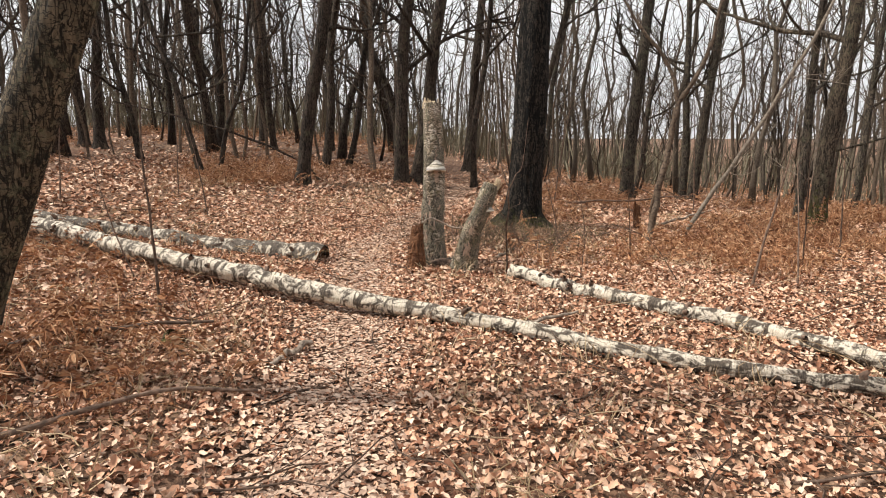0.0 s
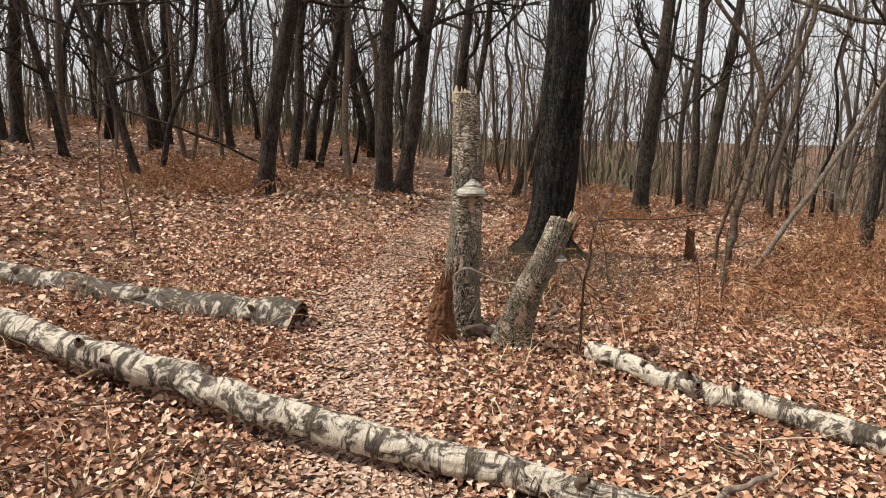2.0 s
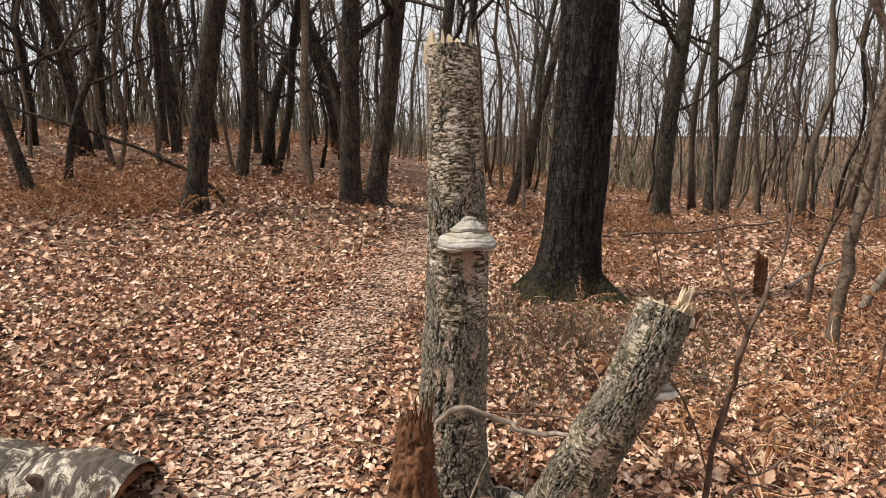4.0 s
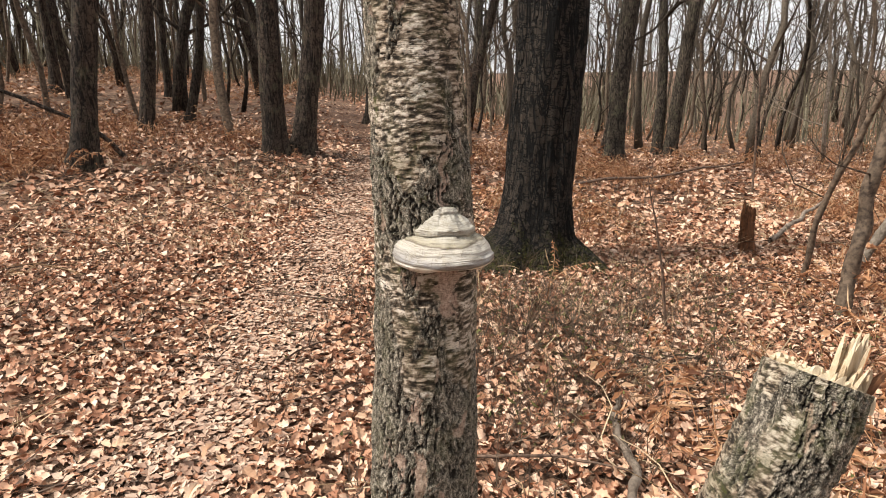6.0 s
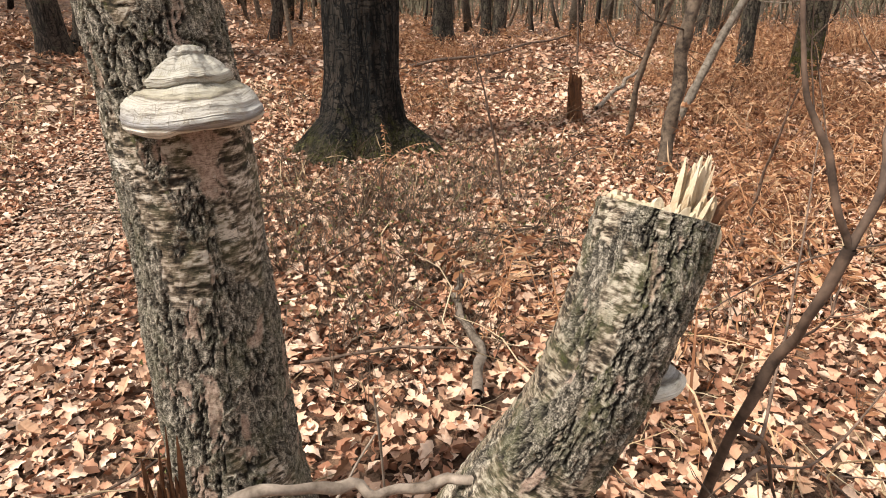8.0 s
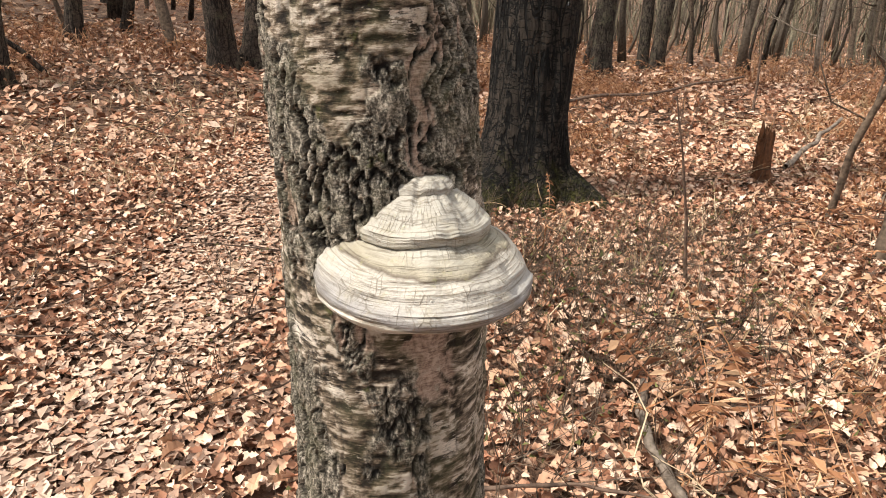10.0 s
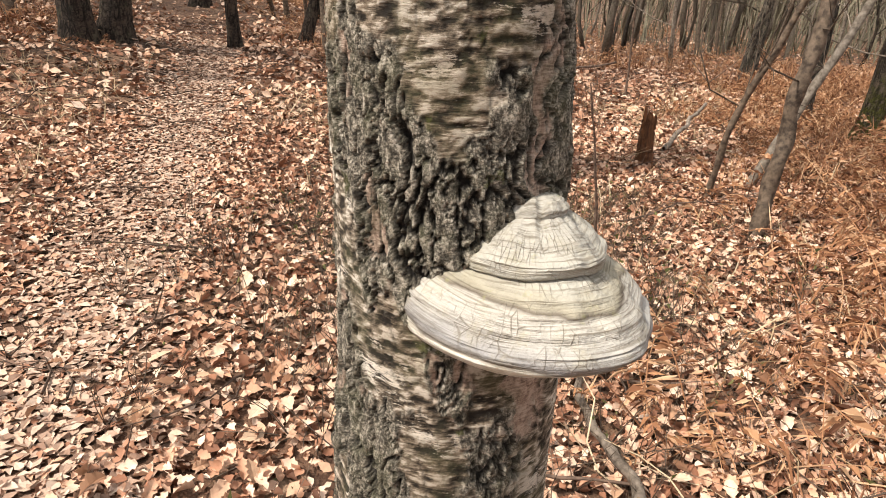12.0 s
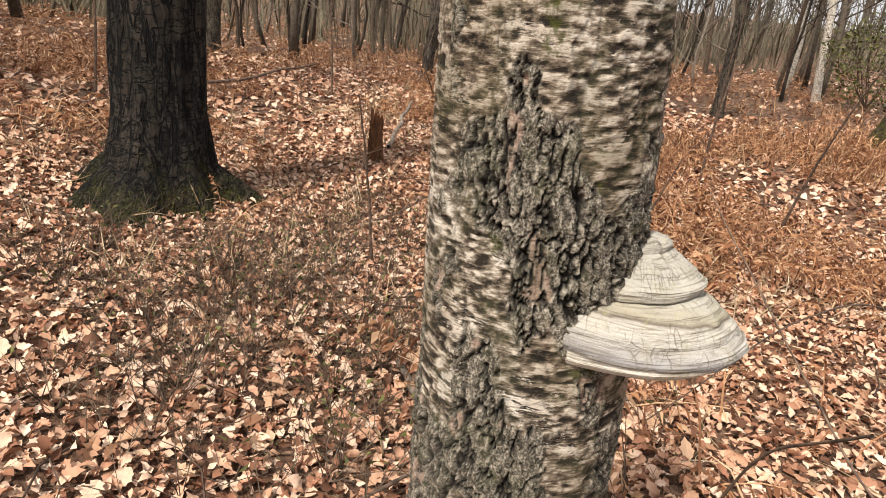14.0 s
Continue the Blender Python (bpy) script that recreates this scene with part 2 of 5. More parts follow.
M_BRUSH = twig_material("far_shoots", (0.065, 0.056, 0.037), (0.17, 0.145, 0.097))
M_STICK = twig_material("grey_stick", (0.1, 0.075, 0.056), (0.3, 0.24, 0.19))
M_SPLINTER = wood_material("splintered_wood", (0.34, 0.24, 0.14), (0.72, 0.6, 0.43))
M_ROT = wood_material("rotten_wood", (0.018, 0.011, 0.008), (0.2, 0.088, 0.04), (45, 45, 6))


# ---- geometry helpers ----
def mesh_from(name, verts, faces, material, uv=None, smooth=True):
    """A mesh from numpy arrays: verts (n,3), faces (m,3) or (m,4)."""
    me = bpy.data.meshes.new(name)
    verts, faces = np.asarray(verts, np.float32), np.asarray(faces, np.int32)
    k = faces.shape[1]
    me.vertices.add(len(verts))
    me.vertices.foreach_set("co", verts.ravel())
    me.loops.add(faces.size)
    me.loops.foreach_set("vertex_index", faces.ravel())
    me.polygons.add(len(faces))
    me.polygons.foreach_set("loop_start", np.arange(0, faces.size, k, dtype=np.int32))
    me.polygons.foreach_set("use_smooth", np.full(len(faces), smooth))
    if uv is not None:
        layer = me.uv_layers.new(name="UVMap")
        layer.data.foreach_set("uv", np.asarray(uv, np.float32)[faces.ravel()].ravel())
    me.materials.append(material)
    me.update()
    me.validate()
    return me


def thing(name, label, category, base=(0, 0, 0), group="", kind=""):
    ob = new(name)
    ob.location = base
    return tagged(ob, label, category, group, kind)


def part(name, me, parent, label="", base=None):
    """One mesh object under a thing; its mesh is in the thing's own space."""
    ob = new(name, me)
    ob.parent = parent
    if label:
        ob["label"] = label
    return ob


def hash3(ix, iy, iz):
    n = (ix * 374761393 + iy * 668265263 + iz * 2147483647 + 1274126177).astype(np.int64)
    n = (n ^ (n >> 13)) * 1274126177 & 0xFFFFFFFF
    n = (n ^ (n >> 16)) * 2246822519 & 0xFFFFFFFF
    return ((n ^ (n >> 15)) & 0xFFFF) / 65535.0


def vnoise(p):
    """Smooth value noise, -1 to 1, of points (n,3)."""
    p = np.asarray(p, float)
    i = np.floor(p).astype(np.int64)
    f = p - i
    f = f * f * (3 - 2 * f)
    out = 0
    for dx in (0, 1):
        for dy in (0, 1):
            for dz in (0, 1):
                w = (f[:, 0] if dx else 1 - f[:, 0]) * (f[:, 1] if dy else 1 - f[:, 1]) * (f[:, 2] if dz else 1 - f[:, 2])
                out = out + w * hash3(i[:, 0] + dx, i[:, 1] + dy, i[:, 2] + dz)
    return out * 2 - 1


def fbm(p, octaves=4):
    p = np.asarray(p, float)
    return sum(vnoise(p * 2.03 ** o + 17.3 * o) * 0.5 ** o for o in range(octaves))


def spline(points, n):
    """n points along a smooth curve through the given ones (Catmull-Rom)."""
    P = np.asarray(points, float)
    P = np.vstack([2 * P[0] - P[1], P, 2 * P[-1] - P[-2]])
    t = np.linspace(0, len(P) - 3, n)
    i = np.minimum(t.astype(int), len(P) - 4)
    f = (t - i)[:, None]
    a, b, c, d = P[i], P[i + 1], P[i + 2], P[i + 3]
    return 0.5 * (2 * b + (c - a) * f + (2 * a - 5 * b + 4 * c - d) * f ** 2 + (3 * b - a - 3 * c + d) * f ** 3)


def frames_along(P):
    T = np.gradient(P, axis=0)
    T /= np.linalg.norm(T, axis=1)[:, None]
    ref = np.array((1.0, 0, 0)) if abs(T[:, 0]).mean() < 0.7 else np.array((0, 0, 1.0))
    U = ref - T * (T @ ref)[:, None]
    U /= np.linalg.norm(U, axis=1)[:, None]
    return T, U, np.cross(T, U)


def stem(points, radii, sides=12, rings=24, rough=None, seed=0.0, cap=True):
    """A swept round stem. rough(theta, along, r) gives extra radius. Returns verts, quads, uv."""
    P = spline(points, rings)
    R = np.interp(np.linspace(0, 1, rings), np.linspace(0, 1, len(radii)), radii)
    T, U, W = frames_along(P)
    s = np.concatenate([[0], np.cumsum(np.linalg.norm(np.diff(P, axis=0), axis=1))])
    th = np.linspace(0, 2 * math.pi, sides + 1)
    TH, S = np.meshgrid(th, s)
    RR = np.repeat(R[:, None], sides + 1, 1)
    if rough is not None:
        RR = RR + rough(TH, S, RR)
        RR[:, -1] = RR[:, 0]
    V = P[:, None, :] + RR[..., None] * (np.cos(TH)[..., None] * U[:, None, :] + np.sin(TH)[..., None] * W[:, None, :])
    uv = np.stack([TH * R.mean(), S + seed], -1).reshape(-1, 2)
    n = sides + 1
    a = (np.arange(rings - 1)[:, None] * n + np.arange(sides)[None, :]).ravel()
    F = np.stack([a, a + 1, a + n + 1, a + n], 1)
    V = V.reshape(-1, 3)
    if cap:
        for row, c in ((0, P[0]), (rings - 1, P[-1])):
            V = np.vstack([V, c])
            uv = np.vstack([uv, uv[row * n]])
            k = len(V) - 1
            b = row * n + np.arange(sides)
            ring = np.stack([b + 1, b, np.full(sides, k), np.full(sides, k)], 1) if row == 0 else np.stack([b, b + 1, np.full(sides, k), np.full(sides, k)], 1)
            F = np.vstack([F, ring])
    return V, F, uv


def tri(F):
    F = np.asarray(F)
    if F.shape[1] == 3:
        return F
    t = np.vstack([F[:, [0, 1, 2]], F[:, [0, 2, 3]]])
    return t[(t[:, 0] != t[:, 1]) & (t[:, 1] != t[:, 2]) & (t[:, 0] != t[:, 2])]


def joined(pieces):
    """Joins (verts, faces[, uv]) pieces into one triangle set."""
    V, F, UV, n = [], [], [], 0
    for p in pieces:
        V.append(p[0])
        F.append(tri(p[1]) + n)
        UV.append(p[2] if len(p) > 2 else np.zeros((len(p[0]), 2)))
        n += len(p[0])
    return np.vstack(V), np.vstack(F), np.vstack(UV)


def scatter(templates, pos, yaw, tilt, roll, size, rng):
    """Many copies of small templates as one triangle set."""
    V, F, n = [], [], 0
    pick = rng.integers(0, len(templates), len(pos))
    for k, (tv, tf) in enumerate(templates):
        m = pick == k
        if not m.any():
            continue
        cy, sy, ct, st, cr, sr = np.cos(yaw[m]), np.sin(yaw[m]), np.cos(tilt[m]), np.sin(tilt[m]), np.cos(roll[m]), np.sin(roll[m])
        z, o = np.zeros_like(cy), np.ones_like(cy)
        RZ = np.stack([cy, -sy, z, sy, cy, z, z, z, o], -1).reshape(-1, 3, 3)
        RX = np.stack([o, z, z, z, ct, -st, z, st, ct], -1).reshape(-1, 3, 3)
        RY = np.stack([cr, z, sr, z, o, z, -sr, z, cr], -1).reshape(-1, 3, 3)
        R = RZ @ RX @ RY * size[m][:, None, None]
        vv = np.einsum("nij,vj->nvi", R, tv) + pos[m][:, None, :]
        ff = tf[None] + (np.arange(m.sum()) * len(tv))[:, None, None] + n
        V.append(vv.reshape(-1, 3))
        F.append(ff.reshape(-1, 3))
        n += vv.shape[0] * vv.shape[1]
    return np.vstack(V), np.vstack(F)


# ---- the lie of the land ----
LAND = (0.166, -0.491, 0.29, -0.449, 0.192, 0.224, -0.661, -0.694, -0.04, 0.045, -0.07)


def land(x, y):
    """Height of the smooth ground: it rises to the left and ahead, and falls away to the right."""
    x, y = np.asarray(x, float), np.asarray(y, float)
    a, b = np.tanh(x / 9), np.tanh((y - 9) / 11)
    hill = (1, a, b, a * b, a * a, b * b, a * b * b, a * a * b, np.exp(-((x + 2) ** 2 + (y - 5) ** 2) / 8), np.exp(-((x - 0.5) ** 2 + (y - 6) ** 2) / 5), np.exp(-((x - 2) ** 2 + (y - 9) ** 2) / 8))
    return sum(c * h for c, h in zip(LAND, hill))


def ground_z(x, y):
    x, y = np.atleast_1d(np.asarray(x, float)), np.atleast_1d(np.asarray(y, float))
    bumps = fbm(np.stack([x * 0.9, y * 0.9, 0 * x], -1), 3) * 0.025
    return land(x, y) + bumps - 0.02 * np.exp(-((x - trail(y)) / 0.4) ** 2)


def trail(y):
    """The trodden path's middle line."""
    return np.interp(y, (-5, 0, 4, 7.5, 9.2, 10.7, 12.9, 14.2, 18, 25), (-0.3, -0.35, -0.6, -0.9, -0.5, -0.2, 0.2, 0.45, 0.4, 0.3))


def gz(x, y):
    return float(ground_z(x, y)[0])


def build_ground():
    xs = np.concatenate([-np.geomspace(300, 9.2, 28), np.arange(-9, 11, 0.16), np.geomspace(11.2, 300, 28)])
    ys = np.concatenate([-np.geomspace(200, 4.2, 20), np.arange(-4, 17, 0.16), np.geomspace(17.3, 400, 34)])
    X, Y = np.meshgrid(xs, ys)
    V = np.stack([X.ravel(), Y.ravel(), ground_z(X.ravel(), Y.ravel())], -1)
    n = len(xs)
    a = (np.arange(len(ys) - 1)[:, None] * n + np.arange(n - 1)[None, :]).ravel()
    F = np.stack([a, a + 1, a + n + 1, a + n], 1)
    return tagged(new("ground", mesh_from("ground", V, F, M_GROUND)), "woodland floor of brown leaf mould with a trodden path", "ground", kind="structure")


ground = build_ground()


# ---- trees ----
def limb(rng, start, direction, length, radius, depth, out, twigs):
    """A crooked limb with its side branches, added to out as stems."""
    n = 5 if depth else 4
    P, d = [np.array(start, float)], np.array(direction, float)
    for _ in range(n):
        d = d + rng.normal(0, 0.2, 3) + np.array((0, 0, 0.10))
        d /= np.linalg.norm(d)
        P.append(P[-1] + d * length / n)
    out.append(stem(P, (radius, radius * 0.7, radius * 0.2), 5 if radius > 0.012 else 3, (6 if depth > 1 else 5) if depth else 4, cap=False))
    if depth:
        for _ in range(twigs):
            k = rng.uniform(0.25, 0.98) * n
            i = int(k)
            q = P[i] + (P[min(i + 1, n)] - P[i]) * (k - i)
            side = rng.normal(0, 1, 3)
            side -= side @ d * d
            side /= np.linalg.norm(side)
            nd = d * 0.7 + side * rng.uniform(0.5, 1.0) + np.array((0, 0, 0.15))
            limb(rng, q, nd / np.linalg.norm(nd), length * rng.uniform(0.35, 0.6), radius * 0.5, depth - 1, out, max(3, twigs - 2))


def trunk_points(base, lean, height, rng, wobble=0.05, bend=(0, 0)):
    n = 8
    pts = []
    for i in range(n + 1):
        h = height * i / n
        k = i / n
        off = rng.normal(0, wobble, 2) * (0.3 + k) if i else (0, 0)
        pts.append((base[0] + lean[0] * h + bend[0] * k * k * height + off[0], base[1] + lean[1] * h + bend[1] * k * k * height + off[1], base[2] + h))
    return pts


def tree(label, x, y, diameter, height, lean=(0, 0), material=None, seed=1, limbs=7, first=2.2, flare=1.5, limb_len=2.6, sides=16, wobble=0.05, bend=(0, 0), twigs=6, name="tree", limb_up=0.5, group="trees"):
    """A bare tree: tapered trunk with root flare, and each main limb with its twigs."""
    rng = np.random.default_rng(seed)
    r = diameter / 2
    root = thing(name, label, "tree", (x, y, gz(x, y) - 0.06), group)
    P = trunk_points((0, 0, 0), lean, height, rng, wobble, bend)
    m = material or M_BARK

    def rough(th, s, rr):
        p = np.stack([np.cos(th) * 2.2, np.sin(th) * 2.2, s * 1.3 + seed], -1).reshape(-1, 3)
        foot = np.exp(-s / 0.17) * (flare - 1) * rr * (1 + 0.8 * np.cos(th * 5 + seed) * np.sin(th * 2 + seed))
        return fbm(p, 3).reshape(th.shape) * rr * 0.12 + foot

    radii = [r * (1 - 0.85 * k) for k in np.linspace(0, 1, 9) ** 1.15]
    V, F, uv = stem(P, radii, sides, 46, rough, seed)
    part("trunk", mesh_from("trunk", V, F, m, uv), root)
    for j in range(limbs):
        h = height * (first / height + (0.96 - first / height) * (j + rng.uniform(0, 0.8)) / limbs)
        k = h / height * 8
        i = int(k)
        q = np.array(P[i]) + (np.array(P[min(i + 1, 8)]) - np.array(P[i])) * (k - i)
        az = rng.uniform(0, 2 * math.pi)
        d = np.array((math.cos(az), math.sin(az), limb_up * rng.uniform(0.5, 1.5)))
        out = []
        limb(rng, q, d / np.linalg.norm(d), limb_len * rng.uniform(0.6, 1.2) * (1.15 - 0.6 * h / height), min(0.05, r * 0.42) * (1.1 - 0.7 * h / height) + 0.004, 2, out, twigs)
        V, F, uv = joined(out)
        part("limb", mesh_from("limb", V, F, m, uv), root)
    return root


def from_start(px, y):
    """x of what lies along a bearing from the start of the walk, at the depth y."""
    return -0.009 + ((px - 784) / 1138 + 0.003) * (y - 0.224)


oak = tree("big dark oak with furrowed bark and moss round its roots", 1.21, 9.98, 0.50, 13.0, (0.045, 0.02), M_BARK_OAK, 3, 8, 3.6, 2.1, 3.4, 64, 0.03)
TREES = [
    # x, y, diameter, height, lean, material, limbs, first limb
    ("dark tree trunk with moss at its foot", -2.72, 12.8, 0.33, 12, (0.14, 0), M_BARK, 7, 3.0),
    ("slim dark tree standing close to a thicker one", -2.75, 15.6, 0.26, 11, (0.1, 0.02), M_BARK, 6, 3.0),
    ("ivy-stemmed dark tree with a swollen foot", -0.86, 14.1, 0.36, 12, (0.05, 0), M_BARK, 7, 2.6),
    ("dark leaning tree beside an ivy-stemmed one", -0.55, 14.35, 0.36, 12, (0.14, 0.03), M_BARK, 7, 3.0),
    ("thin dark tree leaning over the path", -2.35, 16.6, 0.18, 10, (0.19, 0), M_BARK, 6, 2.6),
    ("dark tree standing behind the path", 0.75, 19.0, 0.36, 13, (0.08, 0), M_BARK, 7, 3.0),
    ("thin upright dark tree beside the path", 0.72, 14.6, 0.18, 11, (0.06, 0), M_BARK, 6, 3.2),
    ("thin dark tree leaning away from the path", 1.75, 15.5, 0.2, 10, (0.25, 0), M_BARK, 6, 2.8),
    ("grey-brown tree with a rough upright trunk", 4.3, 15.2, 0.38, 13, (0.07, 0), M_BARK_GREY, 7, 3.6),
    ("grey-brown double-stemmed tree in bracken", 7.0, 18.2, 0.36, 13, (0.1, 0), M_BARK_GREY, 7, 3.0),
    ("grey-brown stem of a double-stemmed tree", 6.75, 18.3, 0.28, 12, (0.02, 0.05), M_BARK_GREY, 6, 3.0),
    ("olive-brown tree with a mossy foot", 5.8, 10.1, 0.33, 12, (0.06, 0), M_BARK_MOSSY, 7, 3.6),
    ("pinkish slender stem close to a mossy tree", 6.0, 11.0, 0.2, 10, (0.02, 0), M_BARK_GREY, 6, 2.6),
    ("dark crooked tree leaning over dead bracken", -4.75, 13.1, 0.17, 8, (-0.26, 0.02), M_BARK, 7, 1.4),
    ("thin dark stem rising beside a crooked tree", -4.55, 13.5, 0.12, 8, (0.22, 0.02), M_BARK, 6, 1.6),
    ("dark straight tree on the rise", from_start(187, 17.0), 17.0, 0.34, 12, (0.03, 0), M_BARK, 6, 3.0),
    ("dark straight tree on the rise", from_start(160, 17.6), 17.6, 0.32, 12, (-0.02, 0), M_BARK, 6, 3.0),
    ("slim dark tree bending on the rise", from_start(255, 15.0), 15.0, 0.18, 10, (-0.17, 0), M_BARK, 7, 1.8),
    ("dark straight tree among others on the rise", from_start(395, 19.0), 19.0, 0.3, 12, (0.02, 0), M_BARK, 6, 3.0),
    ("dark straight tree among others on the rise", from_start(470, 20.0), 20.0, 0.28, 12, (0.0, 0), M_BARK, 6, 3.0),
    ("dark straight tree among others on the rise", from_start(490, 19.2), 19.2, 0.24, 11, (-0.04, 0), M_BARK, 6, 3.0),
    ("dark straight tree among others on the rise", from_start(590, 20.5), 20.5, 0.2, 11, (0.03, 0), M_BARK, 6, 3.0),
    ("dark straight tree among others on the rise", from_start(5, 15.0), 15.0, 0.26, 11, (0.05, 0), M_BARK, 6, 2.6),
    ("thin crooked tree on the falling ground", 7.6, 13.3, 0.14, 8, (0.2, 0), M_BARK_GREY, 6, 1.6),
    ("thin crooked tree on the falling ground", 5.2, 17.6, 0.16, 9, (0.12, 0), M_BARK, 6, 2.0),
    ("slim grey tree on the falling ground", 9.2, 14.5, 0.22, 10, (0.05, 0), M_BARK_GREY, 6, 2.4),
    ("slim grey tree on the falling ground", 9.6, 9.2, 0.2, 10, (0.1, 0), M_BARK_GREY, 6, 2.4),
]
for k, (label, x, y, d, h, lean, m, limbs, first) in enumerate(TREES):
    tree(label, x, y, d * 0.78, h, lean, m, 20 + k, limbs + 2, first * 0.75, 1.5, 2.4, 14, 0.1)

for k, (x, y, d, lx) in enumerate([(14.2, 8.6, 0.16, 0.06), (14.8, 7.4, 0.14, -0.16), (16.5, 9.6, 0.14, 0.05), (12.8, 11.4, 0.12, 0.02)]):
    tree("white-stemmed birch on the falling ground", x, y, d, 9, (0, lx), M_BIRCH_WHITE, 140 + k, 8, 1.8, 1.3, 1.8, 10, 0.08)
tree("short mossy tree leaning over dead bracken", 8.9, 7.05, 0.3, 8, (0.05, -0.22), M_BARK_MOSSY, 150, 7, 1.8, 1.4, 1.8, 14, 0.06)

near_tree = tree("leaning tree with lichened brown bark beside the path", -2.6, 3.45, 0.28, 10, (0.435, 0.0), M_BARK_NEAR, 5, 6, 4.0, 1.3, 2.6, 40, 0.03)


# ---- the birch stump with its bracket fungus, the leaning stump and the rotten stub ----
def bark_relief(seed, furrow=0.008, plate=0.006, foot=0.0):
    def rough(th, s, rr):
        c, d = np.cos(th), np.sin(th)
        shape = th.shape
        big = fbm(np.stack([c * 1.4, d * 1.4, s * 2.2 + seed], -1).reshape(-1, 3), 3).reshape(shape)
        plates = fbm(np.stack([c * 5.5, d * 5.5, s * 26 + seed], -1).reshape(-1, 3), 4).reshape(shape)
        cracks = fbm(np.stack([c * 4.2, d * 4.2, s * 13 + seed * 2], -1).reshape(-1, 3), 3).reshape(shape)
        fine = vnoise(np.stack([c * 13, d * 13, s * 45 + seed], -1).reshape(-1, 3)).reshape(shape)
        step = np.clip((plates + 0.02) * 6, -1, 1)
        groove = np.clip(1 - np.abs(cracks) * 6, 0, 1)
        root = np.exp(-s / 0.16) * foot * (1 + 0.5 * np.cos(th * 4 + seed))
        return big * rr * 0.07 + step * plate * 0.5 - groove * furrow + fine * 0.0018 + root
    return rough


def smooth(x, lo, hi):
    k = np.clip((x - lo) / (hi - lo), 0, 1)
    return k * k * (3 - 2 * k)


def birch_trunk(points, radii, angles, rings, seed, corky, foot, oval=0.0, bands=()):
    """A birch stem with real bark relief: flaking papery skin, and corky stretches split by deep clefts.
    angles: where round the stem the columns lie. corky(theta, s): how far the bark has turned to cork, about -1 to 1.
    bands: (height, angle, half width, half height) of smooth scars where the inner bark lies bare."""
    P = spline(points, rings)
    R = np.interp(np.linspace(0, 1, rings), np.linspace(0, 1, len(radii)), radii)
    T, U, W = frames_along(P)
    s = np.concatenate([[0], np.cumsum(np.linalg.norm(np.diff(P, axis=0), axis=1))])
    TH, S = np.meshgrid(angles, s)
    shape = TH.shape
    c, d = np.cos(TH) * 0.11, np.sin(TH) * 0.11

    def field(fu, fv, shift, octaves):
        return fbm(np.stack([c * fu + shift, d * fu - shift, S * fv + seed + shift], -1).reshape(-1, 3), octaves).reshape(shape)

    big = field(13, 2.2, 0.0, 3)
    zone = field(17, 9, 5.0, 4) + corky(TH, S)
    rough = smooth(zone + 0.12 * fbm(np.stack([c * 90, d * 90, S * 90], -1).reshape(-1, 3), 3).reshape(shape), -0.05, 0.07)
    sway = field(30, 24, 2.0, 2) * 0.012
    c, d = c + sway, d + sway
    flakes = field(70, 230, 9.0, 4)
    steps = np.round(flakes * 4) / 4 * 0.75 + flakes * 0.25
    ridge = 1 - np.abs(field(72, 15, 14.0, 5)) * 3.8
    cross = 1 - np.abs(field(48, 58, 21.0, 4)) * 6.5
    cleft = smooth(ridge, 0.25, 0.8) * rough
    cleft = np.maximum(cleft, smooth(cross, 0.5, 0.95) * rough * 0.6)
    lift = field(85, 42, 30.0, 4)
    scar = smooth(field(34, 15, 40.0, 3), 0.5, 0.54) * rough * (1 - cleft)
    for bh, ba, bw, bl in bands:
        scar = np.maximum(scar, smooth(1.15 - np.maximum(np.abs(np.angle(np.exp(1j * (TH - ba)))) / bw, np.abs(S - bh) / bl) + 0.8 * lift, 0.0, 0.12))
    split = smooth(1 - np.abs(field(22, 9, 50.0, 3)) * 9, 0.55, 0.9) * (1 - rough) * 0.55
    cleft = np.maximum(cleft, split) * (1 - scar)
    root = np.exp(-S / 0.14) * foot * (1 + 0.6 * np.cos(TH * 4 + seed))
    RR = R[:, None] * (1 - oval * np.cos(2 * TH)) * (1 + 0.06 * big) + root
    RR = RR + (1 - rough) * steps * 0.0013 + rough * (0.002 + lift * 0.0026) - cleft * (0.0055 * rough + 0.002) - scar * 0.0025
    RR[:, -1] = RR[:, 0]
    V = P[:, None, :] + RR[..., None] * (np.cos(TH)[..., None] * U[:, None, :] + np.sin(TH)[..., None] * W[:, None, :])
    n = len(angles)
    a = (np.arange(rings - 1)[:, None] * n + np.arange(n - 1)[None, :]).ravel()
    F = np.stack([a, a + 1, a + n + 1, a + n], 1)
    F = np.vstack([tri(F), np.stack([(rings - 1) * n + np.arange(n - 1), (rings - 1) * n + np.arange(1, n), np.full(n - 1, rings * n)], 1)])
    V = np.vstack([V.reshape(-1, 3), P[-1] - T[-1] * 0.02])
    uv = np.vstack([np.stack([TH * R.mean(), S + seed], -1).reshape(-1, 2), (0, 0)])
    me = mesh_from("trunk", V, F, M_BIRCH, uv)
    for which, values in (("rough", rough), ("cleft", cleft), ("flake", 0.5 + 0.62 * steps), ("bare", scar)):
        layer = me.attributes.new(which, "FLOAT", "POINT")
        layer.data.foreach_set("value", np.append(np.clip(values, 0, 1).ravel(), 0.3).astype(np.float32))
    return me


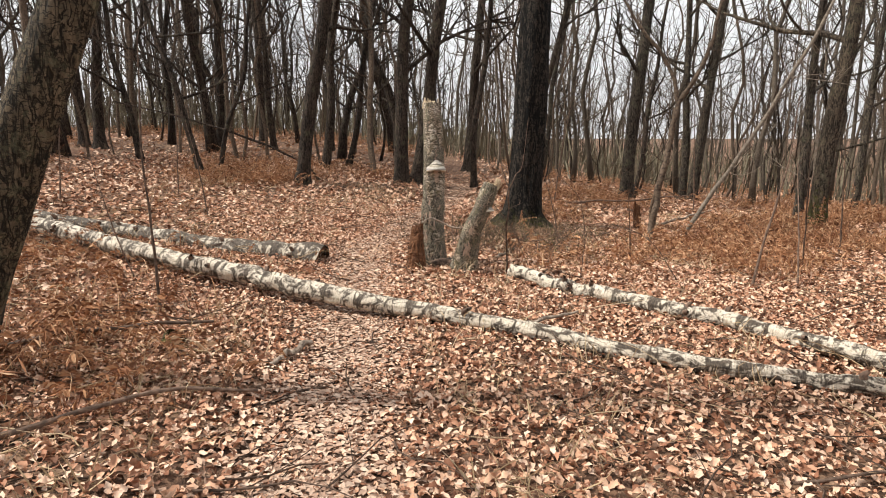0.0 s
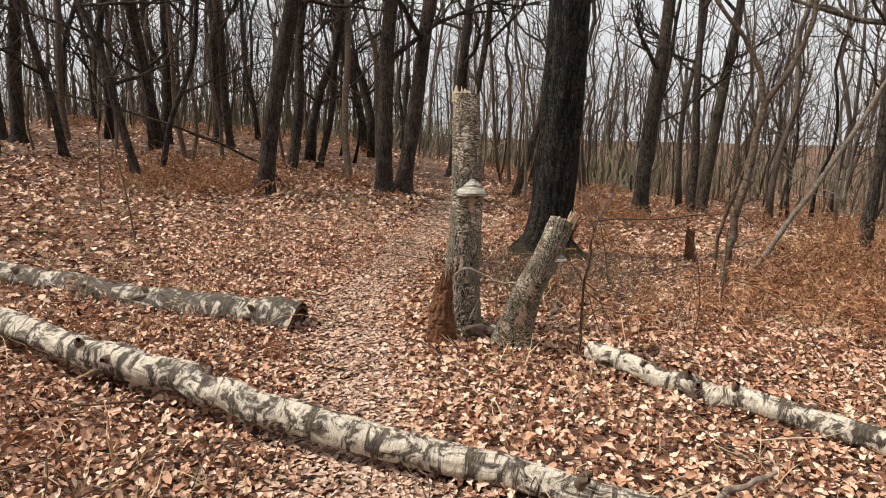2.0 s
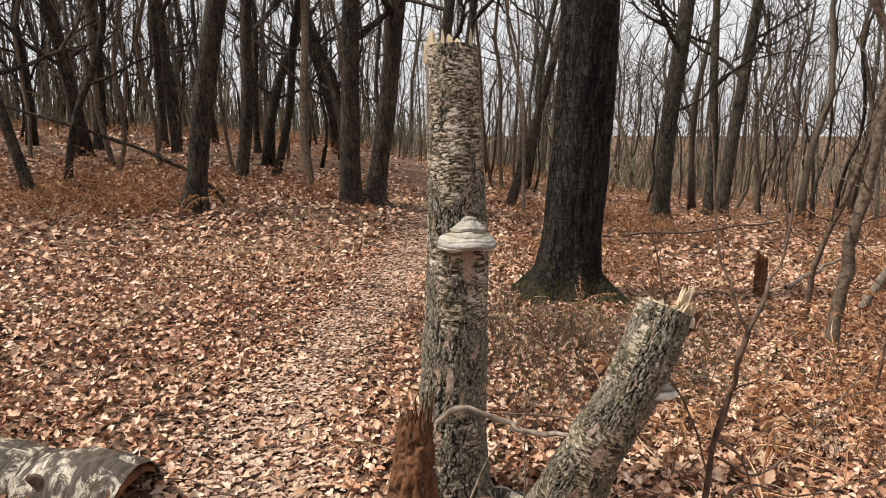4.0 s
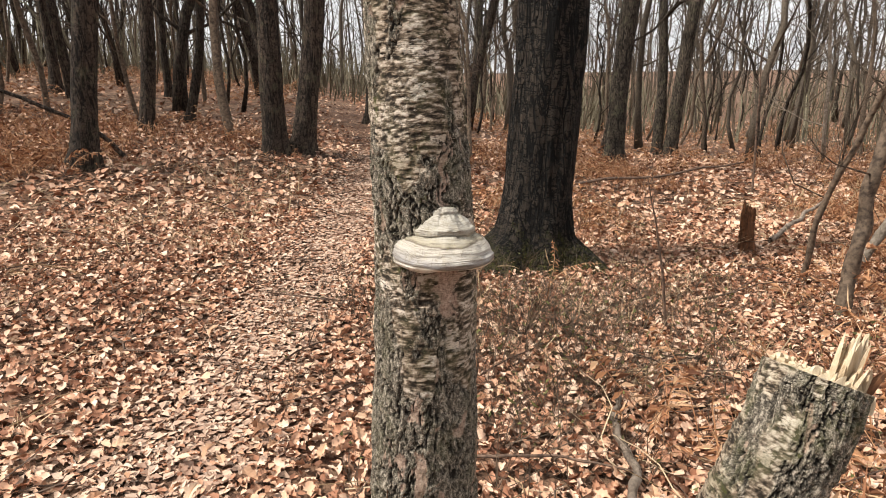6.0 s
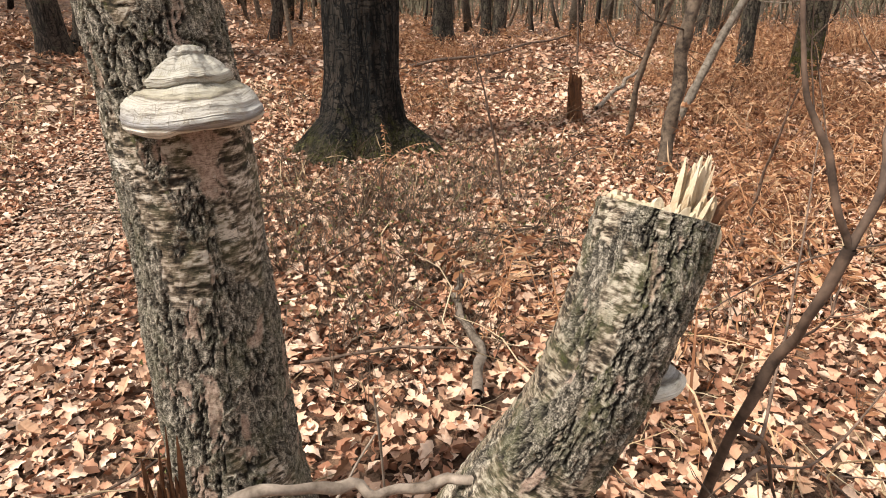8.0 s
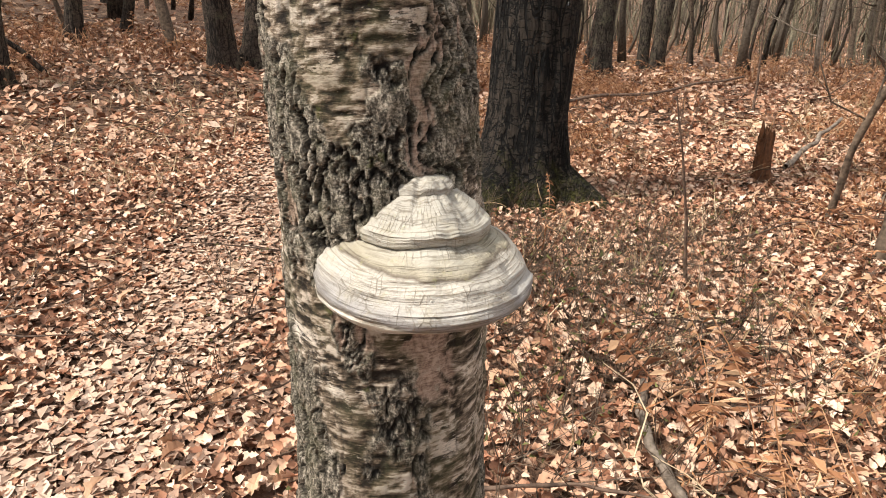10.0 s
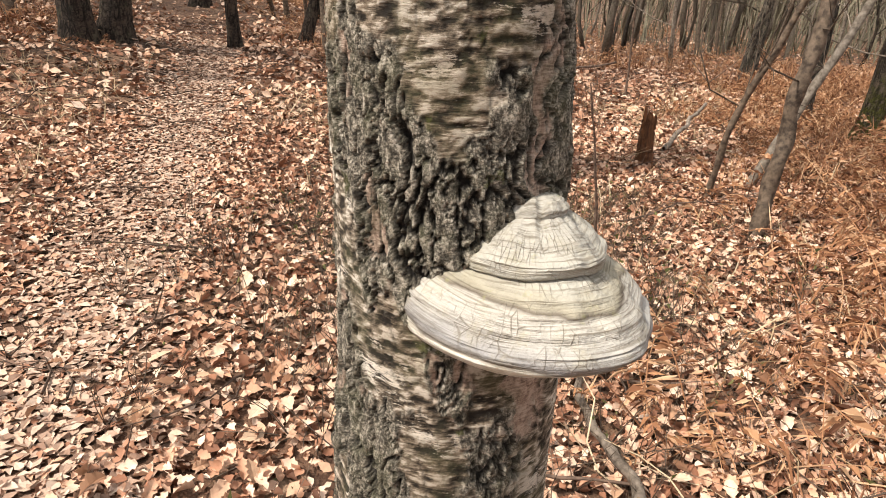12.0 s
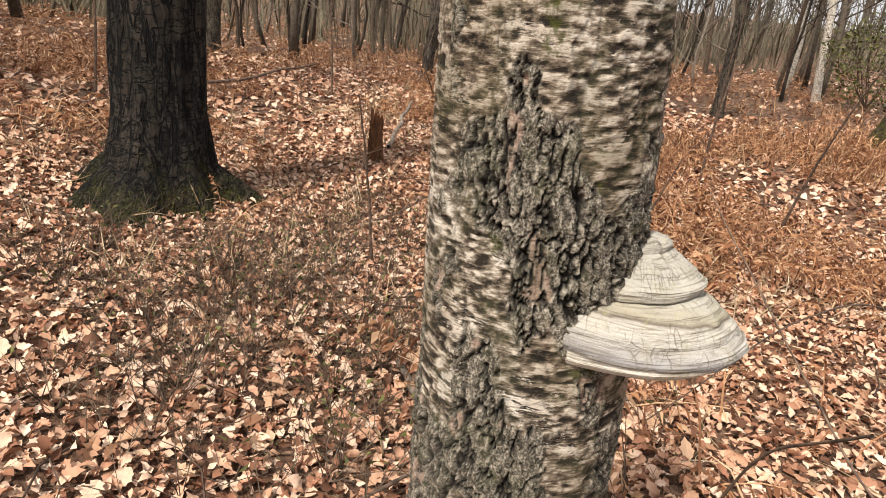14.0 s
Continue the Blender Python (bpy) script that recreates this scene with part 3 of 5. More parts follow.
def shards(root, rng, rim, axis, count, low, high, wide, material, spread=0.1):
    """Torn flat shards of wood along a rim (two points), each a part with its own taper and thickness."""
    A, B = (np.array(p, float) for p in rim)
    axis = np.array(axis, float) / np.linalg.norm(axis)
    along = (B - A) / np.linalg.norm(B - A)
    for _ in range(count):
        k = rng.uniform(0, 1)
        p = A + (B - A) * k + rng.normal(0, 0.008, 3)
        d = axis + rng.normal(0, spread, 3)
        u = along + rng.normal(0, 0.35, 3)
        u = u - u @ d * d / (d @ d)
        u /= np.linalg.norm(u)
        w = np.cross(d, u) / np.linalg.norm(d)
        L, b, th = rng.uniform(low, high), rng.uniform(*wide), rng.uniform(0.002, 0.006)
        V = []
        for f, g in ((-0.4, 1.0), (0.35, 0.85), (0.75, 0.55), (1.0, 0.12)):
            q = p + d * L * f + u * rng.normal(0, 0.15) * b
            V += [q - u * b * g - w * th * g, q + u * b * g - w * th * g, q + u * b * g * 0.9 + w * th * g, q - u * b * g * 0.9 + w * th * g]
        F = [(i * 4 + j, i * 4 + (j + 1) % 4, i * 4 + 4 + (j + 1) % 4, i * 4 + 4 + j) for i in range(3) for j in range(4)] + [(12, 13, 14, 15)]
        part("splinter", mesh_from("splinter", V, F, material, smooth=False), root)


def splinters(root, rng, centre, axis, radius, count, low, high, material, tilt=0.12, bias=(0, 0, 0), edge=0.0, thin=1.0):
    """Broken wood fibres standing on the end of a stem, each a part; longer towards bias."""
    axis = np.array(axis, float) / np.linalg.norm(axis)
    u = np.cross(axis, (0.3, 1, 0.1))
    u /= np.linalg.norm(u)
    w = np.cross(axis, u)
    for _ in range(count):
        a, q = rng.uniform(0, 2 * math.pi), radius * math.sqrt(rng.uniform(edge, 0.95))
        side = u * math.cos(a) + w * math.sin(a)
        p = np.array(centre) + side * q
        k = max(0.0, float(side @ np.array(bias, float))) * q / radius
        L = rng.uniform(low, high) * (1 + 3.0 * k)
        d = axis + side * rng.uniform(-tilt, tilt) + rng.normal(0, 0.05, 3)
        r = rng.uniform(0.006, 0.016) * thin
        V, F, uv = stem([p - d * 0.035, p + d * L * 0.55, p + d * L], (r, r * 0.9, r * 0.2), 6, 5, lambda th, s, rr: rr * 0.45 * np.cos(2 * th + a))
        part("splinter", mesh_from("splinter", V, F, material, uv, smooth=False), root)


def birch_stump():
    b = (-0.1, 6.84, 0.04)
    root = thing("birch_stump", "broken standing birch stump with flaking white and dark bark", "tree stump", b)
    P = [(0.005, 0, 0), (0.003, 0.005, 0.45), (0.016, 0.025, 0.94), (0.012, 0.045, 1.22), (0.004, 0.06, 1.5), (0.0, 0.07, 1.72)]
    angles = np.concatenate([np.linspace(0, 2.3, 40, endpoint=False), np.linspace(2.3, 2 * math.pi, 230)])

    def corky(th, s):
        left = 0.42 * np.exp(-((th - 3.55) / 0.32) ** 2)
        sash = 0.34 * np.exp(-(((s - 1.13) - 0.12 * (4.35 - th)) / 0.055) ** 2) * np.exp(-((th - 4.2) / 0.5) ** 2)
        return 0.75 * smooth(-s, -0.93, -0.62) - 0.27 + left + sash - 0.2 * smooth(s, 1.15, 1.4)

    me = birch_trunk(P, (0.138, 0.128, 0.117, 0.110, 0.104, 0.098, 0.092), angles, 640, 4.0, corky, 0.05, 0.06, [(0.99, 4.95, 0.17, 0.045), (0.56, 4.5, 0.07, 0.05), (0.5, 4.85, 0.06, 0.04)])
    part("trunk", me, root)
    rng = np.random.default_rng(8)
    shards(root, rng, ((-0.07, 0.02, 1.70), (0.06, 0.05, 1.70)), (-0.1, 0.05, 1), 18, 0.015, 0.05, (0.006, 0.016), M_SPLINTER, 0.25)
    shards(root, rng, ((-0.06, 0.11, 1.70), (0.06, 0.1, 1.70)), (-0.1, 0.1, 1), 12, 0.01, 0.04, (0.006, 0.014), M_SPLINTER, 0.25)
    splinters(root, rng, (-0.002, 0.068, 1.705), (-0.05, 0, 1), 0.085, 40, 0.006, 0.022, M_SPLINTER, bias=(-0.9, -0.4, 0))


def leaning_stump():
    b = (0.22, 6.58, 0.05)
    root = thing("leaning_birch_stump", "leaning birch stump with algae-green bark and a splintered end", "tree stump", b)
    P = [(-0.01, 0.01, 0), (0.03, -0.08, 0.25), (0.075, -0.175, 0.48), (0.145, -0.225, 0.65), (0.215, -0.235, 0.837), (0.252, -0.22, 0.925)]
    angles = np.concatenate([np.linspace(0, 2.3, 40, endpoint=False), np.linspace(2.3, 2 * math.pi, 160)])
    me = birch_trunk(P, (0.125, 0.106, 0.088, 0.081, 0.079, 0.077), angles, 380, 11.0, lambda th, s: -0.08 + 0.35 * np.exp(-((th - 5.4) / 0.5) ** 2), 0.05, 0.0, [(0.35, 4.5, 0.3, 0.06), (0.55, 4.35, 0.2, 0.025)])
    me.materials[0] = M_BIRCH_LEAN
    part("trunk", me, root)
    rng = np.random.default_rng(3)
    axis = (0.42, 0.05, 1.0)
    splinters(root, rng, (0.25, -0.22, 0.92), (0.38, 0.0, 1.0), 0.07, 60, 0.003, 0.014, M_SPLINTER, 0.06, thin=0.8)
    shards(root, rng, ((0.2, -0.25, 0.94), (0.285, -0.265, 0.905)), axis, 16, 0.008, 0.022, (0.006, 0.014), M_SPLINTER, 0.12)
    shards(root, rng, ((0.25, -0.262, 0.905), (0.312, -0.235, 0.89)), axis, 18, 0.02, 0.055, (0.006, 0.013), M_SPLINTER, 0.09)
    shards(root, rng, ((0.28, -0.245, 0.91), (0.312, -0.195, 0.895)), axis, 12, 0.05, 0.09, (0.006, 0.013), M_SPLINTER, 0.07)
    shards(root, rng, ((0.328, -0.24, 0.88), (0.335, -0.19, 0.86)), (0.75, -0.1, 0.75), 8, 0.03, 0.065, (0.008, 0.016), M_ROT, 0.35)


def rotten_stub():
    b = (-0.255, 6.53, 0.06)
    root = thing("rotten_stub", "rotten orange-brown wood stub with torn sides", "tree stump", b)
    V, F, uv = stem([(0, 0, 0), (-0.005, 0.02, 0.2), (0.01, 0.07, 0.47)], (0.1, 0.08, 0.05), 60, 90, bark_relief(21.0, 0.016, 0.01, 0.02), 0.1)
    part("trunk", mesh_from("trunk", V, F, M_ROT, uv), root)
    splinters(root, np.random.default_rng(5), (0.01, 0.065, 0.44), (0.05, 0.1, 1), 0.052, 70, 0.015, 0.06, M_ROT, 0.07, (0.5, 0.3, 0), thin=0.55)


def fungus_material():
    mt = Mat("bracket_fungus", 0.7)
    o = mt.coords()
    sep = mt.node("SeparateXYZ")
    mt.link(o, sep.inputs[0])
    wav = mt.math("MULTIPLY", mt.math("SUBTRACT", mt.noise(o, 22, 3), 0.5), 0.009)
    h = mt.math("MULTIPLY", mt.math("ADD", sep.outputs[2], wav), 9.0)
    # growth bands; the dark stop at 0.535 paints the shadow under the upper ledge
    bands_and_ledge_shade = mt.ramp(h, [(0.0, (0.45, 0.385, 0.31)), (0.03, (0.68, 0.62, 0.53)), (0.18, (0.74, 0.69, 0.6)), (0.21, (0.17, 0.145, 0.12)), (0.25, (0.31, 0.293, 0.285)),
                       (0.35, (0.43, 0.4, 0.36)), (0.46, (0.5, 0.46, 0.4)), (0.52, (0.46, 0.42, 0.36)), (0.535, (0.16, 0.13, 0.1)), (0.56, (0.36, 0.32, 0.24)), (0.66, (0.44, 0.41, 0.35)), (1.0, (0.4, 0.37, 0.32))])
    lines = mt.node("TexWave", Scale=95.0, Distortion=4.0, Detail=6.0)
    lines.wave_type, lines.bands_direction = "BANDS", "Z"
    lines.inputs["Detail Scale"].default_value = 0.6
    mt.link(o, lines.inputs["Vector"])
    col = mt.mix(mt.ramp(mt.noise(o, 28, 4), [(0.38, (0.05,)), (0.65, (0.65,))]), bands_and_ledge_shade, mt.mix(mt.ramp(lines.outputs["Fac"], [(0.1, (0,)), (0.5, (1,))]), mt.mix(0.4, bands_and_ledge_shade, (0.16, 0.13, 0.1)), bands_and_ledge_shade))
    spots = mt.ramp(mt.noise(o, 35, 5, 0.7), [(0.5, (0,)), (0.72, (0.6,))])
    col = mt.mix(spots, col, (0.36, 0.31, 0.2))
    # short upright cracks that break the bands into small blocks
    bent = mt.coords((125, 75, 1), "UV")
    crack = mt.node("TexVoronoi", Scale=1.0)
    crack.feature = "DISTANCE_TO_EDGE"
    mt.link(bent, crack.inputs["Vector"])
    cm = mt.ramp(crack.outputs["Distance"], [(0.015, (0,)), (0.05, (1,))])
    rings = mt.noise(mt.coords((11, 620, 1), "UV"), 1.0, 4, 0.6, 0.6)
    col = mt.mix(0.75, col, mt.mix(mt.ramp(rings, [(0.36, (0,)), (0.47, (1,))]), mt.mix(1.0, col, (0.4, 0.36, 0.31), "MULTIPLY"), col))
    where = mt.math("MULTIPLY", mt.ramp(mt.noise(mt.coords((1, 1, 1)), 40, 4), [(0.46, (0,)), (0.62, (0.6,))]), mt.ramp(h, [(0.2, (0,)), (0.26, (1,))]))
    col = mt.mix(where, col, mt.mix(cm, (0.15, 0.12, 0.085), col))
    moss = mt.ramp(mt.noise(o, 60, 5, 0.7), [(0.6, (0,)), (0.7, (0.5,))])
    col = mt.mix(mt.math("MULTIPLY", moss, mt.ramp(h, [(0.3, (0,)), (0.5, (1,))])), col, (0.3, 0.29, 0.12))
    return mt.finish(col, mt.math("ADD", rings, mt.math("ADD", mt.noise(o, 260, 4), mt.math("MULTIPLY", cm, mt.math("MULTIPLY", where, 0.6)))), 0.0022, 0.85)


M_FUNGUS = fungus_material()
M_PORES = wood_material("fungus_pores", (0.42, 0.3, 0.2), (0.6, 0.47, 0.34), (90, 90, 90))


def bracket(name, label, place, turn, size, lean=0.0):
    """A hoof-shaped bracket fungus: ridged growth bands stepping in towards the top. Its local -y looks away from the stem."""
    root = thing(name, label, "fungus", place)
    root.rotation_euler = (radians(lean), 0, radians(turn))
    prof_h = np.array((0.0, 0.003, 0.010, 0.018, 0.0225, 0.0245, 0.034, 0.046, 0.054, 0.0590, 0.0600, 0.0620, 0.068, 0.0730, 0.0750, 0.082, 0.090, 0.0945, 0.0955, 0.101, 0.106, 0.1095, 0.111))
    prof_w = np.array((0.087, 0.0935, 0.0985, 0.0985, 0.0975, 0.0945, 0.0905, 0.0820, 0.0725, 0.0630, 0.0575, 0.0605, 0.061, 0.0595, 0.0555, 0.0480, 0.0375, 0.0295, 0.0270, 0.0265, 0.0225, 0.0150, 0.001))
    top = prof_h[-1]
    n, m = 170, 190
    hh = np.interp(np.linspace(0, 1, n), np.linspace(0, 1, len(prof_h)), prof_h)
    ww = np.interp(hh, prof_h, prof_w)
    ph = np.linspace(math.radians(-14), math.radians(208), m)
    PH, H = np.meshgrid(ph, hh)
    W = np.repeat(ww[:, None], m, 1)
    q = np.stack([np.cos(PH) * 1.6, np.sin(PH) * 1.6, H * 22], -1).reshape(-1, 3)
    wob = fbm(q, 3).reshape(PH.shape)
    lines = vnoise(np.stack([np.cos(PH) * 1.2, np.sin(PH) * 1.2, (H + 0.0022 * wob) * 330], -1).reshape(-1, 3)).reshape(PH.shape)
    fine = vnoise(np.stack([np.cos(PH) * 3, np.sin(PH) * 3, (H + 0.002 * wob) * 800 + 7], -1).reshape(-1, 3)).reshape(PH.shape)
    W = W * (1 + 0.06 * wob) + 0.0011 * lines + 0.0005 * fine
    reach = 1.22 - 0.06 * (H / top)
    X = W * np.cos(PH) * 0.95
    Y = -W * np.sin(PH) * reach - 0.012 * (H / top)
    Z = H + (0.006 * wob + 0.008 * (H / top) * np.sin(PH)) * np.minimum(1, W / 0.03) + 0.014 * np.sin(PH) * (1 - H / top)
    V = np.stack([X, Y, Z], -1).reshape(-1, 3) * size
    a = (np.arange(n - 1)[:, None] * m + np.arange(m - 1)[None, :]).ravel()
    F = np.stack([a, a + 1, a + m + 1, a + m], 1)
    part("cap", mesh_from("cap", V, F, M_FUNGUS, np.stack([PH * 0.1, H], -1).reshape(-1, 2)), root)
    # pore surface beneath, slightly hollow
    k = 14
    rings = np.linspace(1, 0.0, k)
    RX = np.concatenate([r * X[0] for r in rings])
    RY = np.concatenate([r * Y[0] for r in rings])
    RZ = np.concatenate([np.interp(r, (0, 0.9, 1), (0.012, 0.002, 0)) + Z[0] * r for r in rings])
    a = (np.arange(k - 1)[:, None] * m + np.arange(m - 1)[None, :]).ravel()
    F = np.stack([a, a + m, a + m + 1, a + 1], 1)
    part("pore_surface", mesh_from("pore_surface", np.stack([RX, RY, RZ], -1) * size, F, M_PORES), root, "pale brown underside with fine pores")
    return root


def old_bark():
    """A curled slab of old birch bark and rotten wood lying between the stumps."""
    root = thing("bark_slab", "grey-white slab of old birch bark lying between stumps", "bark", (0.0, 6.72, gz(0.0, 6.72)))
    V, F, uv = stem([(-0.0, 0.05, 0.03), (0.09, 0.02, 0.05), (0.17, -0.01, 0.04)], (0.034, 0.042, 0.03), 40, 60, bark_relief(41.0, 0.01, 0.008), 1.0)
    part("slab", mesh_from("slab", V, F, M_LOG_OLD, uv), root)
    V, F, uv = stem([(-0.1, -0.05, 0.03), (0.02, -0.06, 0.05), (0.16, -0.1, 0.04)], (0.045, 0.05, 0.03), 30, 40, bark_relief(43.0, 0.012, 0.01), 1.0)
    part("rotten_core", mesh_from("rotten_core", V, F, M_TWIG, uv), root, "dark rotten wood")


old_bark()
birch_stump()
leaning_stump()
rotten_stub()
bracket("bracket_fungus", "large cream and grey banded bracket fungus on a birch stump", (-0.057, 6.786, 1.073), 2, 1.07)
bracket("small_bracket_fungus", "small pale bracket fungus on a leaning stump", (0.447, 6.311, 0.725), 72, 0.4)
bracket("old_bracket_fungus", "grey disc-shaped bracket fungus on a fallen log", (-3.55, 7.5, 0.40), 10, 0.75, 60)


# ---- fallen logs and sticks ----
def log(label, points, radii, seed, rings=200, sides=40, material=None):
    root = thing("fallen_log", label, "log", points[0])
    P = np.array(points) - np.array(points[0])
    rng = np.random.default_rng(int(seed * 10))
    P = spline(P, len(P) * 4)
    P[1:-1] += rng.normal(0, 0.008, P[1:-1].shape)
    V, F, uv = stem(P, radii, sides, rings, bark_relief(seed, 0.006, 0.006), seed, cap=False)
    part("bark", mesh_from("bark", V, F, material or M_LOG, uv), root)
    for i, j in ((0, 1), (-1, -2)):
        d = P[i] - P[j]
        d = d / np.linalg.norm(d)
        r = radii[i] * 0.95
        V, F, uv = stem([P[i] - d * 0.03, P[i] - d * 0.01, P[i] + d * 0.004], (r, r, r * 0.85), 28, 6, bark_relief(seed + 3, 0.004, 0.006), 0)
        part("end_grain", mesh_from("end_grain", V, F, M_ROT, uv), root, "dark weathered broken end")
    for k in range(13):
        i = int(rng.integers(2, len(P) - 2))
        a, r = rng.uniform(0.2, 2.9), float(np.interp(i / (len(P) - 1), np.linspace(0, 1, len(radii)), radii))
        d = P[i + 1] - P[i]
        side = np.cross(d, (0, 0, 1.0))
        side /= np.linalg.norm(side)
        out = side * math.cos(a) + np.array((0, 0, 1.0)) * math.sin(a)
        L = rng.uniform(0.012, 0.05)
        V, F, uv = stem([P[i] + out * r * 0.75, P[i] + out * (r + L * 0.4), P[i] + out * (r + L) + d * 0.1], (0.028, 0.02, 0.011), 9, 6, bark_relief(k, 0.002, 0.003))
        part("knot", mesh_from("knot", V, F, M_TWIG, uv), root, "dark broken branch stub")
    return root


def on_land(points, lift):
    return [(x, y, gz(x, y) + l) for (x, y), l in zip(points, lift)]


log_a = log("long white birch log with dark knots lying across the path", [(-5.2, 7.45, 0.58), (-3.75, 6.65, 0.46), (-2.2, 5.77, 0.345), (-1.55, 5.46, 0.285), (-0.95, 5.13, 0.235), (0.14, 4.66, 0.16), (1.37, 3.97, 0.098), (2.26, 3.63, 0.08), (3.1, 3.3, 0.075)], (0.086, 0.083, 0.08, 0.077, 0.072, 0.06, 0.053, 0.048, 0.044), 3.1, 300)
log_b = log("thick mossy birch log with a rotten end", [(-1.25, 6.8, 0.15), (-1.9, 7.0, 0.185), (-2.9, 7.25, 0.27), (-3.9, 7.5, 0.39), (-5.4, 7.9, 0.57)], (0.16, 0.15, 0.125, 0.1, 0.08), 7.7, 240, 48, M_LOG_OLD)
log_c = log("white birch log half sunk in leaves", [(0.68, 6.27, 0.15), (1.06, 5.82, 0.12), (1.42, 5.5, 0.1), (2.2, 4.62, 0.1), (2.66, 4.0, 0.09), (3.3, 3.15, 0.08)], (0.07, 0.068, 0.066, 0.064, 0.062, 0.058), 12.3, 240)


def g3(x, y, h=0.0):
    return (x, y, gz(x, y) + h)


def stick(label, points, r0, r1, material=None, name="fallen_stick", seed=0):
    P = np.array(points, float)
    rng = np.random.default_rng(seed)
    fine = spline(P, max(6, len(P) * 3))
    fine[1:-1] += rng.normal(0, r0 * 0.5, fine[1:-1].shape)
    V, F, uv = stem(fine - P[0], (r0, (r0 + r1) / 2, r1), 8, 30, lambda th, s, rr: rr * 0.15 * np.sin(s * 40 + th * 2))
    ob = new(name, mesh_from(name, V, F, material or M_STICK, uv))
    ob.location = P[0]
    return tagged(ob, label, "stick", "fallen sticks")


stick("bent grey branch caught between two stumps", [(-0.19, 6.45, 0.6), (-0.1, 6.46, 0.64), (0.02, 6.47, 0.59), (0.12, 6.46, 0.55), (0.25, 6.42, 0.56)], 0.009, 0.008, seed=1)
stick("crooked grey branch lying on the leaves", on_land([(0.9, 7.85), (0.76, 7.56), (0.7, 7.3), (0.58, 7.1)], (0.04, 0.05, 0.05, 0.04)), 0.013, 0.018, seed=2)
stick("thin dark twig lying across the leaves", on_land([(0.15, 7.45), (0.45, 7.4), (0.7, 7.3)], (0.06, 0.07, 0.05)), 0.006, 0.004, M_TWIG, seed=3)
stick("short dead stick on the path", on_land([(-0.85, 4.2), (-0.95, 3.95), (-1.0, 3.75)], (0.04, 0.04, 0.03)), 0.02, 0.016, seed=4)
stick("long pale branch lying beyond a snag", on_land([(3.35, 10.15), (3.9, 10.5), (4.5, 10.9)], (0.06, 0.16, 0.26)), 0.022, 0.014, seed=5)
stick("long thin branch lying over bracken", on_land([(2.3, 12.5), (3.6, 12.6), (5.0, 12.9)], (0.1, 0.2, 0.35)), 0.02, 0.012, M_TWIG, seed=6)
stick("fallen branch propped among bracken", [(-6.6, 13.5, 2.1), (-5.5, 13.5, 1.85), (-3.9, 13.5, 1.37), (-2.85, 13.5, 0.88), (-2.5, 13.5, 0.5)], 0.014, 0.03, M_BARK, seed=7)


stick("dark dead branch lying in a heap of bracken", on_land([(-2.6, 3.7), (-2.1, 3.95), (-1.5, 4.3)], (0.05, 0.12, 0.1)), 0.018, 0.01, M_TWIG, seed=8)
stick("dark dead branch lying in a heap of bracken", on_land([(-1.9, 2.7), (-1.4, 3.1), (-0.95, 3.35)], (0.04, 0.1, 0.05)), 0.014, 0.008, M_TWIG, seed=9)
stick("reddish dead twig lying on the leaves", on_land([(1.4, 2.6), (2.0, 2.7), (2.6, 2.5)], (0.04, 0.07, 0.05)), 0.008, 0.005, M_TWIG, seed=10)
stick("short dead stick leaning on a log", [(0.55, 4.55, 0.13), (0.75, 4.62, 0.17), (0.98, 4.72, 0.19)], 0.016, 0.01, M_STICK, seed=11)


stick("thin arching bramble stem over dead bracken", [(0.61, 6.27, 0.55), (0.85, 6.4, 0.42), (1.3, 6.7, 0.5), (2.0, 7.2, 0.72)], 0.004, 0.0025, M_TWIG, "bramble_stem", 12)
stick("thin arching bramble stem over dead bracken", [g3(1.32, 6.25), (1.36, 6.28, 0.5), (1.3, 6.32, 0.85), (1.12, 6.4, 1.05)], 0.004, 0.002, M_TWIG, "bramble_stem", 13)
stick("thin arching bramble stem over dead bracken", [g3(0.9, 6.75), (0.72, 6.65, 0.5), (0.5, 6.5, 0.78)], 0.004, 0.003, M_TWIG, "bramble_stem", 14)
stick("thin arching bramble stem over dead bracken", [g3(2.3, 6.3), (2.0, 6.45, 0.45), (1.5, 6.7, 0.55), (1.1, 7.0, 0.2)], 0.004, 0.002, M_TWIG, "bramble_stem", 15)
stick("thin pale dead twig leaning between two stumps", [g3(-0.14, 6.5, 0.02), (-0.02, 6.55, 0.4), (0.12, 6.6, 0.55)], 0.004, 0.002, M_STICK, "dead_twig", 16)
stick("thin upright dry stalk between two stumps", [g3(0.1, 6.52), (0.11, 6.53, 0.35), (0.1, 6.52, 0.7)], 0.003, 0.002, M_STICK, "dry_stalk", 17)


def mossy_stub():
    x, y = -1.67, 4.05
    root = thing("mossy_stub", "low mossy broken stub among bracken", "tree stump", (x, y, gz(x, y) - 0.03))
    V, F, uv = stem([(0, 0, 0), (0.0, 0.01, 0.06), (0.02, 0.01, 0.11)], (0.075, 0.06, 0.05), 30, 30, bark_relief(51.0, 0.008, 0.008, 0.02), 0)
    part("trunk", mesh_from("trunk", V, F, M_BARK_MOSSY, uv), root)
    splinters(root, np.random.default_rng(6), (0.02, 0.01, 0.1), (0, 0, 1), 0.04, 10, 0.01, 0.03, M_ROT)


mossy_stub()


